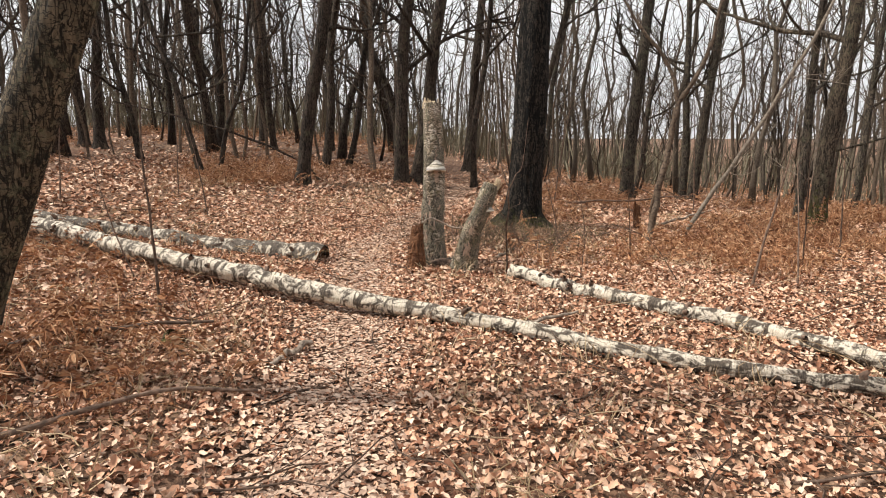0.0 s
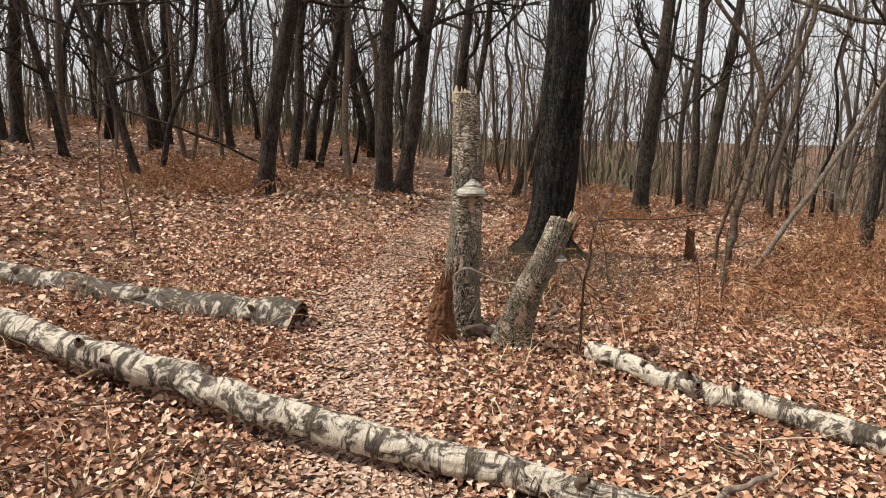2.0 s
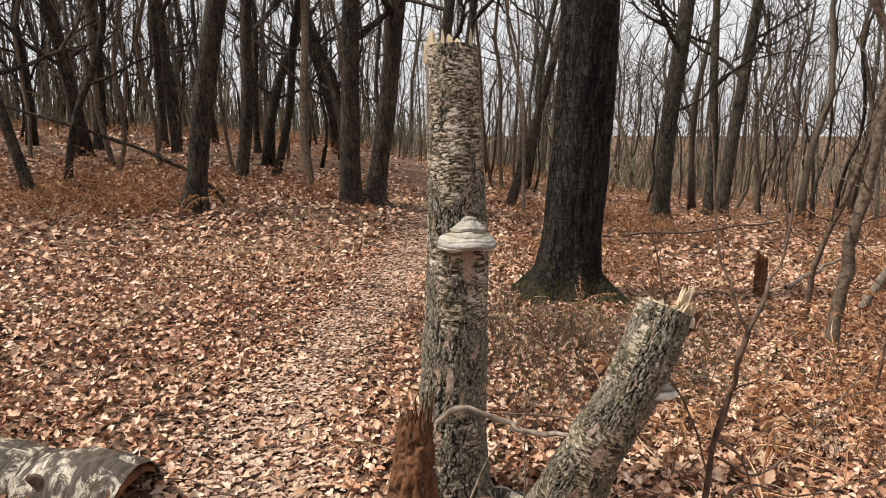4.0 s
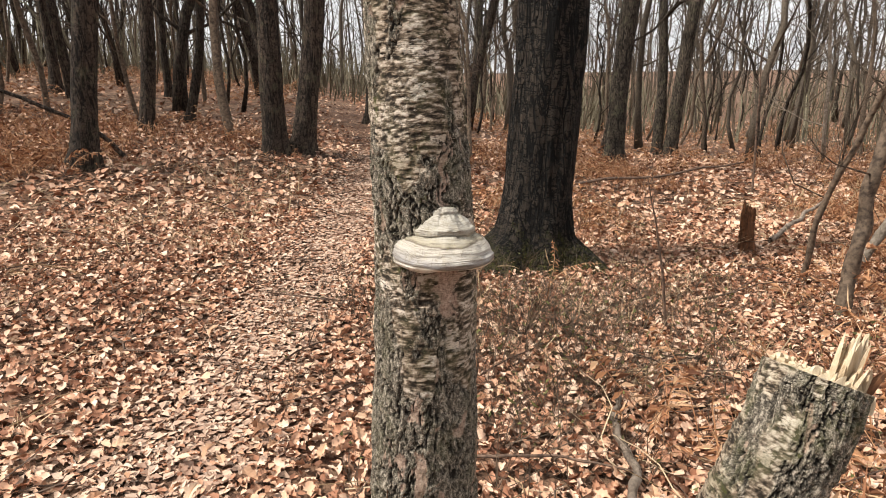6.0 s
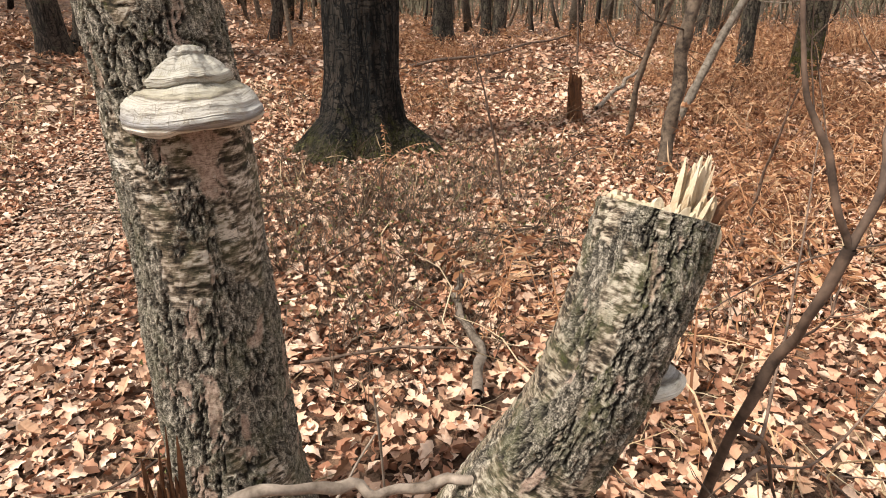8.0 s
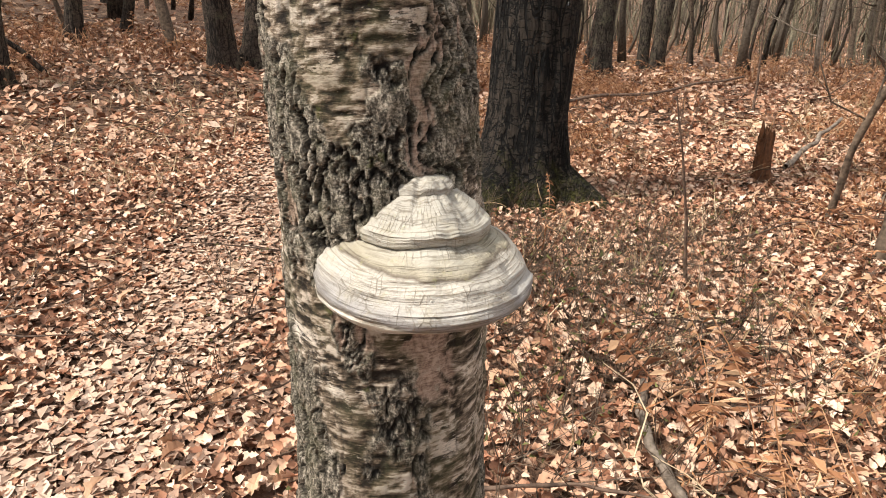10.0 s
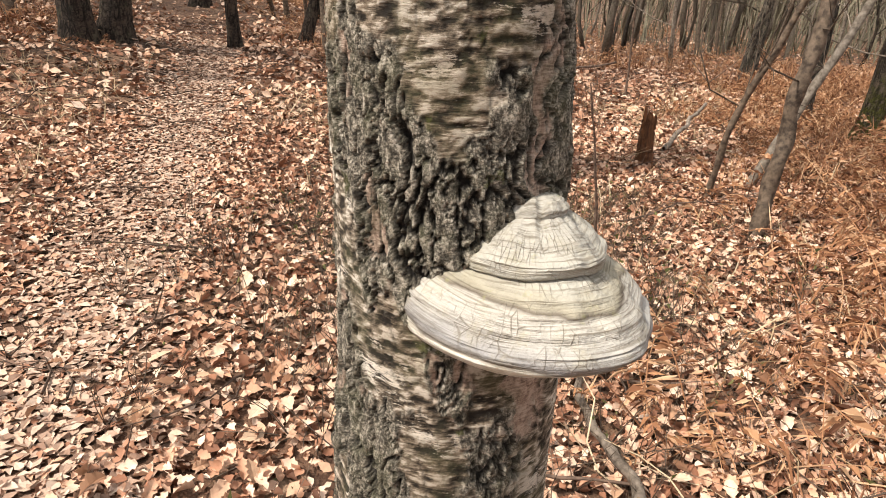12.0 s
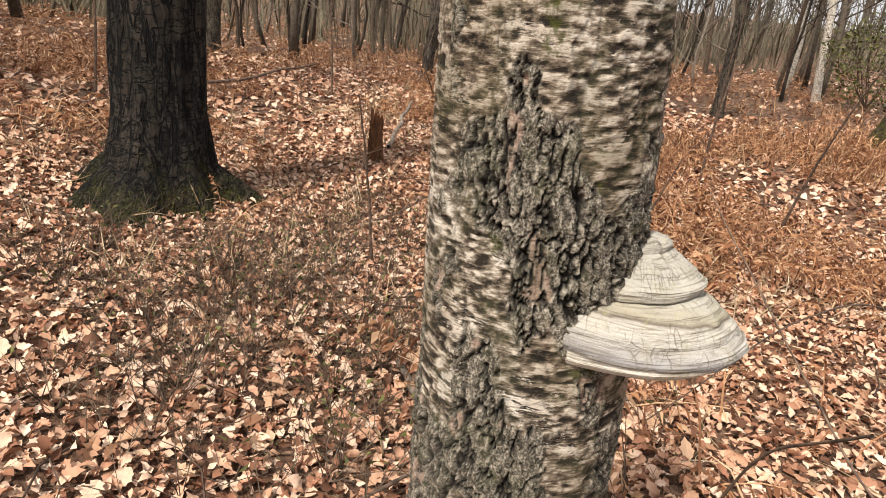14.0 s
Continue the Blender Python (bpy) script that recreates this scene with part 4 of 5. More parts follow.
def snag():
    x, y = 3.0, 9.95
    root = thing("snag", "short splintered dead stump standing in leaves", "tree stump", (x, y, gz(x, y) - 0.04))
    V, F, uv = stem([(0, 0, 0), (-0.02, 0, 0.2), (-0.03, 0, 0.38)], (0.06, 0.052, 0.045), 30, 40, bark_relief(31.0, 0.01, 0.008, 0.02), 0)
    part("trunk", mesh_from("trunk", V, F, M_ROT, uv), root)
    splinters(root, np.random.default_rng(2), (-0.03, 0, 0.36), (0, 0, 1), 0.042, 18, 0.03, 0.09, M_ROT, 0.05, (-0.5, 0, 0))


snag()


# ---- saplings ----
def sapling(label, stems, seed, material=None, twigs=5, twig_len=0.4):
    """A young tree of a few crooked stems: each a list of points and two radii."""
    rng = np.random.default_rng(seed)
    base = stems[0][0][0]
    root = thing("sapling", label, "sapling", base, "saplings")
    for pts, r0, r1 in stems:
        P = spline(np.array(pts, float) - np.array(base), 14)
        P[1:-1] += rng.normal(0, r0 * 0.2, P[1:-1].shape)
        V, F, uv = stem(P, (r0, (r0 + r1) * 0.5, r1), 9, 40, lambda th, s, rr: rr * 0.12 * np.sin(s * 25 + th * 2))
        part("stem", mesh_from("stem", V, F, material or M_TWIG, uv), root)
        for _ in range(twigs):
            out = []
            i = int(rng.integers(4, 13))
            d = P[i] - P[i - 1]
            d = d / np.linalg.norm(d) * 0.6 + rng.normal(0, 0.5, 3)
            limb(rng, P[i], d / np.linalg.norm(d), twig_len * rng.uniform(0.5, 1.2), min(0.007, r1 * 0.5), 1, out, 4)
            V, F, uv = joined(out)
            part("twig", mesh_from("twig", V, F, material or M_TWIG, uv), root)
    return root


sapling("forked reddish sapling beside a leaning stump", [
    ([g3(0.63, 6.38, -0.03), (0.632, 6.36, 0.24), (0.612, 6.29, 0.6), (0.63, 6.26, 0.74), (0.616, 6.21, 0.86), (0.624, 6.19, 0.953)], 0.0095, 0.007),
    ([(0.624, 6.19, 0.953), (0.597, 6.2, 1.007), (0.577, 6.22, 1.086), (0.553, 6.25, 1.175), (0.535, 6.3, 1.5)], 0.0055, 0.0025),
    ([(0.624, 6.19, 0.953), (0.658, 6.19, 1.03), (0.69, 6.22, 1.09), (0.747, 6.25, 1.165), (0.8, 6.3, 1.6)], 0.0065, 0.0025),
    ([(0.612, 6.29, 0.6), (0.7, 6.29, 0.53), (0.76, 6.3, 0.4), (0.9, 6.34, 0.2)], 0.0045, 0.002),
    ([(0.634, 6.33, 0.34), (0.76, 6.33, 0.42), (0.918, 6.32, 0.38), (1.264, 6.4, 0.4)], 0.004, 0.002)], 4, twigs=2, twig_len=0.25)
sapling("tall double-stemmed young oak with crooked dark limbs", [
    ([g3(2.75, 8.7, -0.05), (2.86, 8.75, 0.6), (2.98, 8.8, 1.2), (3.1, 8.85, 1.85)], 0.045, 0.035),
    ([(3.1, 8.85, 1.85), (2.98, 8.9, 2.3), (2.55, 9.0, 2.9), (2.3, 9.1, 3.3)], 0.03, 0.014),
    ([(3.1, 8.85, 1.85), (3.4, 8.8, 2.4), (3.6, 8.9, 3.2), (3.8, 9.0, 4.4)], 0.032, 0.014),
    ([g3(2.98, 9.3, -0.05), (2.95, 9.2, 0.5), (3.05, 9.0, 1.2), (3.08, 8.9, 1.7)], 0.022, 0.018)], 5, M_SAPLING, 6, 0.9)
sapling("pale birch stem leaning far over beside a young oak", [
    ([g3(3.45, 9.4, -0.04), (3.95, 9.4, 0.75), (4.5, 9.45, 1.6), (5.3, 9.5, 3.06), (5.9, 9.6, 4.6)], 0.034, 0.018)], 15, M_BIRCH_THIN, 8, 0.8)
sapling("thin upright sapling beside a fallen log", [([g3(-2.05, 4.75, -0.03), (-2.06, 4.75, 0.7), (-2.1, 4.78, 1.3), (-2.08, 4.8, 2.1)], 0.012, 0.004)], 6, twigs=6)
sapling("thin sapling leaning in the leaves", [([g3(2.9, 6.1, -0.03), (3.02, 6.15, 0.5), (3.2, 6.2, 1.2), (3.3, 6.3, 1.8)], 0.014, 0.005)], 7, twigs=6)
sapling("thin sapling at a log", [([g3(-2.6, 5.6, -0.03), (-2.75, 5.6, 0.6), (-2.95, 5.65, 1.3)], 0.008, 0.003)], 8, twigs=4)
for k, (x, y, h) in enumerate([(1.55, 8.6, 0.9), (2.2, 7.6, 0.8), (4.0, 7.2, 1.3), (3.4, 6.2, 1.2), (4.9, 8.0, 1.6), (-3.2, 9.0, 1.3), (-4.2, 10.5, 1.6), (4.8, 12.4, 2.2), (2.2, 12.8, 2.4), (-5.5, 9.5, 1.8), (6.8, 8.5, 2.0), (7.4, 6.5, 1.6)]):
    r = np.random.default_rng(60 + k)
    dx, dy = r.normal(0, 0.22, 2)
    sapling("thin bare sapling among dead bracken", [([g3(x, y, -0.03), (x + dx * 0.4, y + dy * 0.4, gz(x, y) + h * 0.5), (x + dx, y + dy, gz(x, y) + h)], 0.006 + 0.004 * h, 0.003)], 80 + k, twigs=6)


# ---- the wood around: bare trees thinning into the distance ----
def wood_tree_meshes(seed, height, radius, material, limbs):
    rng = np.random.default_rng(seed)
    P = trunk_points((0, 0, 0), rng.normal(0, 0.05, 2), height, rng, 0.2)
    V, F, uv = stem(P, (radius, radius * 0.8, radius * 0.5, radius * 0.12), 8, 14, lambda th, s, rr: rr * (0.12 * np.sin(th * 3 + s) + 0.5 * np.exp(-s / 0.2)))
    trunk = mesh_from("trunk", V, tri(F), material, uv)
    out = []
    for j in range(limbs):
        k = rng.uniform(0.1, 0.97) * 8
        i = int(k)
        q = np.array(P[i]) + (np.array(P[min(i + 1, 8)]) - np.array(P[i])) * (k - i)
        az = rng.uniform(0, 6.28)
        d = np.array((math.cos(az), math.sin(az), rng.uniform(0.3, 1.2)))
        limb(rng, q, d / np.linalg.norm(d), rng.uniform(1.2, 2.6) * (1.2 - 0.08 * k), radius * 0.3 * (1.1 - 0.1 * k) + 0.004, 1, out, 6)
    V, F, uv = joined(out)
    return trunk, mesh_from("crown", V, F, material, uv)


KINDS = [wood_tree_meshes(200 + k, h, r, m, n) for k, (h, r, m, n) in enumerate([(11, 0.09, M_BARK, 13), (13, 0.12, M_BARK, 13), (8, 0.045, M_BARK, 13), (12, 0.075, M_FAR, 13), (8, 0.04, M_FAR, 12), (12, 0.085, M_BARK_GREY, 13), (7, 0.035, M_BIRCH_THIN, 13), (6, 0.03, M_BARK, 13)])]


def plant_wood():
    rng = np.random.default_rng(77)
    spots = [(t[1], t[2]) for t in TREES]
    made = 0
    while made < 300:
        az, dist = rng.uniform(-1.0, 1.35) if made < 262 else rng.uniform(1.35, 5.28), 13 + 30 * rng.uniform(0, 1) ** 1.15
        if made >= 262:
            dist = 6 + 26 * rng.uniform(0, 1)
        x, y = 0.3 + math.sin(az) * dist, 5.0 + math.cos(az) * dist
        if abs(x - float(trail(y))) < 1.3 and y < 30:
            continue
        near = 1.1 if dist < 25 else 0.7
        if any((x - a) ** 2 + (y - b) ** 2 < near ** 2 for a, b in spots) or (x < 9 and x > -6 and y < 15 and y > -3):
            continue
        spots.append((x, y))
        left = x < 1.5
        k = int(rng.choice([0, 1, 2, 0, 2, 4, 7, 7], 1)[0]) if left else int(rng.choice([2, 3, 4, 4, 5, 6, 3, 7, 7], 1)[0])
        root = thing("wood_tree", "bare slender tree in the wood around", "tree", (x, y, gz(x, y) - 0.05), "wood around")
        root.rotation_euler = (rng.normal(0, 0.05), rng.normal(0.04, 0.06), rng.uniform(0, 6.28))
        s = rng.uniform(0.75, 1.2)
        root.scale = (s, s, s)
        part("trunk", KINDS[k][0], root)
        part("crown", KINDS[k][1], root)
        made += 1


plant_wood()


def far_woods():
    """Thin stems and twigs beyond the nearer trees, all round."""
    rng = np.random.default_rng(12)
    n = 360
    az = np.concatenate([rng.uniform(-1.1, 1.6, 200), rng.uniform(-math.pi, math.pi, n - 200)])
    dist = 22 + 80 * rng.uniform(0, 1, n)
    T = []
    for k in range(5):
        P = trunk_points((0, 0, 0), rng.normal(0, 0.04, 2), 11, rng, 0.15)
        out = [stem(P, (0.075, 0.05, 0.012), 4, 9, cap=False)]
        for _ in range(20):
            i = int(rng.integers(1, 8))
            d = rng.normal(0, 1, 3) + np.array((0, 0, 0.9))
            out.append(stem([P[i], np.array(P[i]) + d * 0.7, np.array(P[i]) + d * 1.3 + np.array((0, 0, 0.3))], (0.03, 0.02, 0.008), 3, 3, cap=False))
        V, F, _ = joined(out)
        T.append((V, F))
    x, y = np.sin(az) * dist, 5 + np.cos(az) * dist
    pos = np.stack([x, y, ground_z(x, y) - 0.1], -1)
    V, F = scatter(T, pos, rng.uniform(0, 6.28, n), rng.normal(0, 0.05, n), rng.normal(0, 0.05, n), rng.uniform(0.7, 1.3, n), rng)
    stems = [stem([(0, 0, 0), (*rng.normal(0, 0.2, 2), 5), (*rng.normal(0, 0.5, 2), 11)], (0.085, 0.06, 0.015), 3, 4, cap=False)[:2] for _ in range(8)]
    stems = [(v, tri(f)) for v, f in stems]
    m = 2000
    az, dist = rng.uniform(-math.pi, math.pi, m), rng.uniform(45, 120, m)
    x, y = np.sin(az) * dist, 5 + np.cos(az) * dist
    V2, F2 = scatter(stems, np.stack([x, y, ground_z(x, y) - 0.1], -1), rng.uniform(0, 6.28, m), rng.normal(0, 0.05, m), rng.normal(0, 0.05, m), rng.uniform(0.5, 1.2, m), rng)
    V, F = np.vstack([V, V2]), np.vstack([F, F2 + len(V)])
    tagged(new("far_woods", mesh_from("far_woods", V, F, M_FAR)), "grey-brown far wood of bare stems", "woods", kind="stuff")


far_woods()


def thin_wood():
    """Thin dark poles and crooked young stems between the nearer trees, past counting."""
    rng = np.random.default_rng(31)
    T = []
    for k in range(9):
        h = rng.uniform(6, 10)
        lean = rng.normal(0, 0.07, 2)
        P = trunk_points((0, 0, 0), lean, h, rng, 0.14)
        r = rng.uniform(0.03, 0.075)
        out = [stem(P, (r, r * 0.75, r * 0.2), 5, 12, cap=False)]
        for _ in range(16):
            i = int(rng.integers(1, 8))
            a = rng.uniform(0, 6.28)
            d = np.array((math.cos(a), math.sin(a), rng.uniform(0.2, 1.2))) * rng.uniform(0.4, 1.1)
            p = np.array(P[i]) + (np.array(P[i + 1]) - np.array(P[i])) * rng.uniform(0, 1)
            q = p + d * 0.6 + rng.normal(0, 0.08, 3)
            e = q + d * 0.6 + np.array((0, 0, 0.25)) + rng.normal(0, 0.12, 3)
            out.append(stem([p, q, e], (r * 0.32, r * 0.22, 0.005), 3, 4, cap=False))
            for f in (0.4, 0.8):
                g = p + (e - p) * f
                out.append(stem([g, g + rng.normal(0, 0.2, 3) + d * 0.2, g + rng.normal(0, 0.25, 3) + d * 0.45], (r * 0.14, 0.006, 0.003), 3, 3, cap=False))
        T.append(joined(out)[:2])
    n = 130
    az, dist = rng.uniform(-0.85, 1.25, n), 10.5 + 24 * rng.uniform(0, 1, n) ** 0.85
    x, y = 0.3 + np.sin(az) * dist, 4.0 + np.cos(az) * dist
    keep = (np.abs(x - trail(y)) > 1.2) & ((x < 3) | (rng.uniform(0, 1, n) < 0.55) & (np.hypot(x, y - 5) > 13))
    x, y = x[keep], y[keep]
    n = len(x)
    V, F = scatter(T, np.stack([x, y, ground_z(x, y) - 0.05], -1), rng.uniform(0, 6.28, n), rng.normal(0, 0.06, n), rng.normal(0.03, 0.06, n), rng.uniform(0.7, 1.15, n), rng)
    tagged(new("young_wood", mesh_from("young_wood", V, F, M_SAPLING)), "dark thin young stems standing between the trees", "woods", kind="stuff")


thin_wood()


# ---- leaf litter ----
def oak_leaf(rng, lobes=4, curl=0.25):
    """A dry lobed leaf, 1 long, cupped and twisted."""
    n = lobes * 2 + 1
    t = np.linspace(0.02, 1, n + 1)
    env = 0.30 * np.sin(np.pi * np.clip(t ** 0.8, 0, 1)) + 0.03
    w = env * np.where(np.arange(n + 1) % 2 == 1, 1.15, 0.74) * rng.uniform(0.85, 1.15, n + 1)
    w[-1] = 0.02
    fold, bend, tw = rng.uniform(0.15, 1.1), rng.normal(0, curl * 2.6), rng.normal(0, 1.1)
    V, F = [], []
    for i, (tt, ww) in enumerate(zip(t, w)):
        x = tt - 0.5
        zc = bend * (x * x - 0.1)
        for s in (-1, 0, 1):
            y = s * ww * rng.uniform(0.85, 1.1) * math.cos(fold * 0.6)
            z = zc + abs(s) * ww * math.sin(fold) * rng.uniform(0.6, 1.2) + tw * x * s * ww
            V.append((x, y, z))
        if i:
            a = (i - 1) * 3
            F += [(a, a + 3, a + 4), (a, a + 4, a + 1), (a + 1, a + 4, a + 5), (a + 1, a + 5, a + 2)]
    return np.array(V), np.array(F)


def small_leaf(rng):
    bend, fold = rng.normal(0, 0.5), rng.uniform(0.05, 0.45)
    V = [(-0.5, 0, 0.25 * bend), (-0.1, 0.3, fold * 0.5), (-0.1, -0.3, fold * 0.5), (0.2, 0.2, fold * 0.35), (0.2, -0.2, fold * 0.35), (0.5, 0, 0.25 * bend), (0.05, 0, 0)]
    F = [(0, 6, 1), (0, 2, 6), (1, 6, 3), (2, 4, 6), (3, 6, 5), (4, 5, 6)]
    return np.array(V), np.array(F)


LRNG = np.random.default_rng(99)
OAK = [oak_leaf(LRNG, 3) for _ in range(14)]
LOBED = [oak_leaf(LRNG, 2) for _ in range(14)]
SMALL = [small_leaf(LRNG) for _ in range(10)]


def litter(name, x0, x1, y0, y1, per_m2, size, templates, rng, hole=None, label="dry tan and brown oak leaves lying on the ground"):
    n = int((x1 - x0) * (y1 - y0) * per_m2)
    x, y = rng.uniform(x0, x1, n) + rng.normal(0, 0.6, n), rng.uniform(y0, y1, n) + rng.normal(0, 0.6, n)
    keep = np.ones(n, bool)
    if hole:
        jx, jy = x + rng.normal(0, 0.6, n), y + rng.normal(0, 0.6, n)
        keep &= ~((jx > hole[0]) & (jx < hole[1]) & (jy > hole[2]) & (jy < hole[3]))
    x, y = x[keep], y[keep]
    n = len(x)
    trod = np.exp(-((x - trail(y)) / 0.33) ** 4)
    pos = np.stack([x, y, ground_z(x, y) + rng.uniform(0.003, 0.04, n) * (1 - 0.7 * trod)], -1)
    spread = 0.48 * (1 - 0.65 * trod)
    V, F = scatter(templates, pos, rng.uniform(0, 6.28, n), rng.normal(0, 1, n) * spread, rng.normal(0, 1, n) * spread, rng.uniform(*size, n) * (1 - 0.35 * trod), rng)
    return tagged(new(name, mesh_from(name, V, F, M_LEAF)), label, "leaves", kind="stuff")


near_litter = litter("leaf_litter", -1.6, 3.8, 5.6, 10.6, 780, (0.03, 0.066), OAK, LRNG)
fore_litter = litter("leaf_litter", -3.0, 4.6, 0.8, 11.0, 560, (0.03, 0.066), LOBED, LRNG, (-1.6, 3.8, 5.6, 10.6))
mid_litter = litter("leaf_litter", -7.5, 9.5, -2.0, 17.0, 190, (0.05, 0.11), SMALL, LRNG, (-3.0, 4.6, 0.8, 11.0))
small_litter = litter("leaf_litter", -3.0, 4.6, 0.0, 11.0, 900, (0.02, 0.05), SMALL, LRNG, label="small dry birch leaves and fragments on the ground")
far_litter = litter("leaf_litter", -22, 24, -8, 36, 14, (0.08, 0.15), SMALL, LRNG, (-7.5, 9.5, -2.0, 17.0))


def single_leaves():
    """The leaves nearest to the walk round the stumps, each an object of its own under the litter."""
    rng = np.random.default_rng(71)
    shapes = []
    for k in range(10):
        V, F = oak_leaf(rng, 4 if k % 2 else 3)
        shapes.append(mesh_from("leaf", V, F, M_LEAF_ONE, smooth=False))
    for k in range(300):
        x, y = rng.uniform(-1.1, 2.2), rng.uniform(6.0, 9.0)
        ob = part("leaf", shapes[k % 10], near_litter)
        size = rng.uniform(0.045, 0.08)
        ob.matrix_basis = Matrix.LocRotScale((x, y, gz(x, y) + rng.uniform(0.03, 0.05)), Euler((rng.normal(0, 0.35), rng.normal(0, 0.35), rng.uniform(0, 6.28))), (size, size, size))


single_leaves()


def path_litter():
    rng = np.random.default_rng(7)
    n = 26000
    y = rng.uniform(-1.5, 15, n)
    x = trail(y) + rng.normal(0, 0.24, n)
    pos = np.stack([x, y, ground_z(x, y) + rng.uniform(0.002, 0.012, n)], -1)
    V, F = scatter(SMALL, pos, rng.uniform(0, 6.28, n), rng.normal(0, 0.16, n), rng.normal(0, 0.16, n), rng.uniform(0.02, 0.06, n), rng)
    tagged(new("trodden_leaves", mesh_from("trodden_leaves", V, F, M_TRODDEN, smooth=False)), "trodden pinkish leaf fragments along the path", "leaves", kind="stuff")


path_litter()


# ---- dead bracken, dry grass and twigs ----
def frond(rng, pairs=15):
    """A collapsed brown bracken frond, 1 long, arching over from its root."""
    L = np.linspace(0, 1, 9)
    rise, droop, side = rng.uniform(0.5, 1.5), rng.uniform(0.5, 1.3), rng.normal(0, 0.18)
    spine = np.stack([L, side * L * L, rise * L - droop * L * L * 0.8], -1)
    V, F, _ = stem(spine, (0.007, 0.005, 0.002), 3, 6, cap=False)
    pieces = [(V, F)]
    for i in range(pairs):
        t = 0.28 + 0.7 * i / pairs
        p = np.array([np.interp(t, L, spine[:, k]) for k in range(3)])
        for s in (-1, 1):
            if rng.uniform() < 0.25:
                continue
            w = 0.2 * (1.05 - t) * rng.uniform(0.6, 1.2) + 0.03
            tip = p + np.array((w * rng.uniform(0.1, 0.7), s * w, -w * rng.uniform(0.1, 0.9)))
            mid = (p + tip) / 2 + np.array((0.011, 0, rng.uniform(-0.02, 0.05)))
            mid2 = (p + tip) / 2 - np.array((0.009, 0, rng.uniform(-0.05, 0.02)))
            pieces.append((np.array([p, mid, tip, mid2]), np.array([(0, 1, 2), (0, 2, 3)])))
    V, F, _ = joined(pieces)
    return V, F


def blade(rng):
    b, s = rng.uniform(0.1, 0.7), rng.normal(0, 0.1)
    V = [(0, -0.012, 0), (0, 0.012, 0), (0.2 * b, s * 0.5 - 0.009, 0.5), (0.2 * b, s * 0.5 + 0.009, 0.5), (b, s, 0.9 - 0.5 * b)]
    return np.array(V), np.array([(0, 1, 3), (0, 3, 2), (2, 3, 4)])


def twiglet(rng):
    P = [(0, 0, 0), (0.3, rng.normal(0, 0.06), rng.uniform(0, 0.05)), (0.65, rng.normal(0, 0.1), rng.uniform(0, 0.08)), (1, rng.normal(0, 0.14), rng.uniform(0, 0.1))]
    V, F, _ = joined([stem(P, (0.009, 0.007, 0.003), 4, 6, cap=False), stem([P[1], (0.5, 0.18, 0.08), (0.62, 0.3, 0.14)], (0.005, 0.003), 3, 3, cap=False)])
    return V, F


def bracken_density(x, y):
    """Where bracken stands: on both sides of the path and thickly down the slope, little among the logs."""
    n = fbm(np.stack([x * 0.55, y * 0.55, 0 * x + 3], -1), 3)
    d = np.clip((np.abs(x - trail(y)) - 0.9) / 0.8, 0, 1)
    left = (x < -1.1) * 0.7 * (1 - 0.75 * np.exp(-((y - 6.2 + 0.35 * (x + 2)) / 1.0) ** 2))
    right = (x > 0.9) * np.clip((y - 5.6) / 1.2, 0, 1) * 0.95
    slope = np.clip((x - 5.0) / 2.0, 0, 1) * 0.5
    far = np.clip((y - 10) / 3, 0, 1) * 0.9
    clear = (1 - 0.7 * np.exp(-((x - 1.6) ** 2 + (y - 9.0) ** 2) / 2.2)) * ((x - 1.21) ** 2 + (y - 9.98) ** 2 > 0.4)
    heap = 1.1 * np.exp(-((x + 1.85) ** 2 + (y - 3.3) ** 2) / 0.35)
    return np.clip(left + right + slope + far, 0, 1.2) * d * np.clip(0.26 + n * 2.0, 0, 1) * clear + heap


def bracken():
    rng = np.random.default_rng(41)
    T = [frond(rng) for _ in range(12)]
    far = [frond(rng, 7) for _ in range(8)]
    for kinds, count, box, reach, k in ((T, 5600, (-6, 9.5, 3.0, 14), (0.22, 0.52), 3), (far, 7000, (-16, 22, 3, 34), (0.32, 0.6), 3)):
        x, y = rng.uniform(box[0], box[1], count), rng.uniform(box[2], box[3], count)
        keep = rng.uniform(0, 1, count) < bracken_density(x, y)
        if kinds is far:
            keep &= ~((x > -6) & (x < 9.5) & (y < 14))
        x, y = x[keep], y[keep]
        x, y = np.repeat(x, k) + rng.normal(0, 0.1, len(x) * k), np.repeat(y, k) + rng.normal(0, 0.1, len(y) * k)
        n = len(x)
        V, F = scatter(kinds, np.stack([x, y, ground_z(x, y)], -1), rng.uniform(0, 6.28, n), rng.normal(0, 0.4, n), rng.normal(-0.1, 0.25, n), rng.uniform(*reach, n), rng)
        tagged(new("bracken", mesh_from("bracken", V, F, M_BRACKEN, smooth=False)), "collapsed red-brown dead bracken fronds", "bracken", kind="stuff")


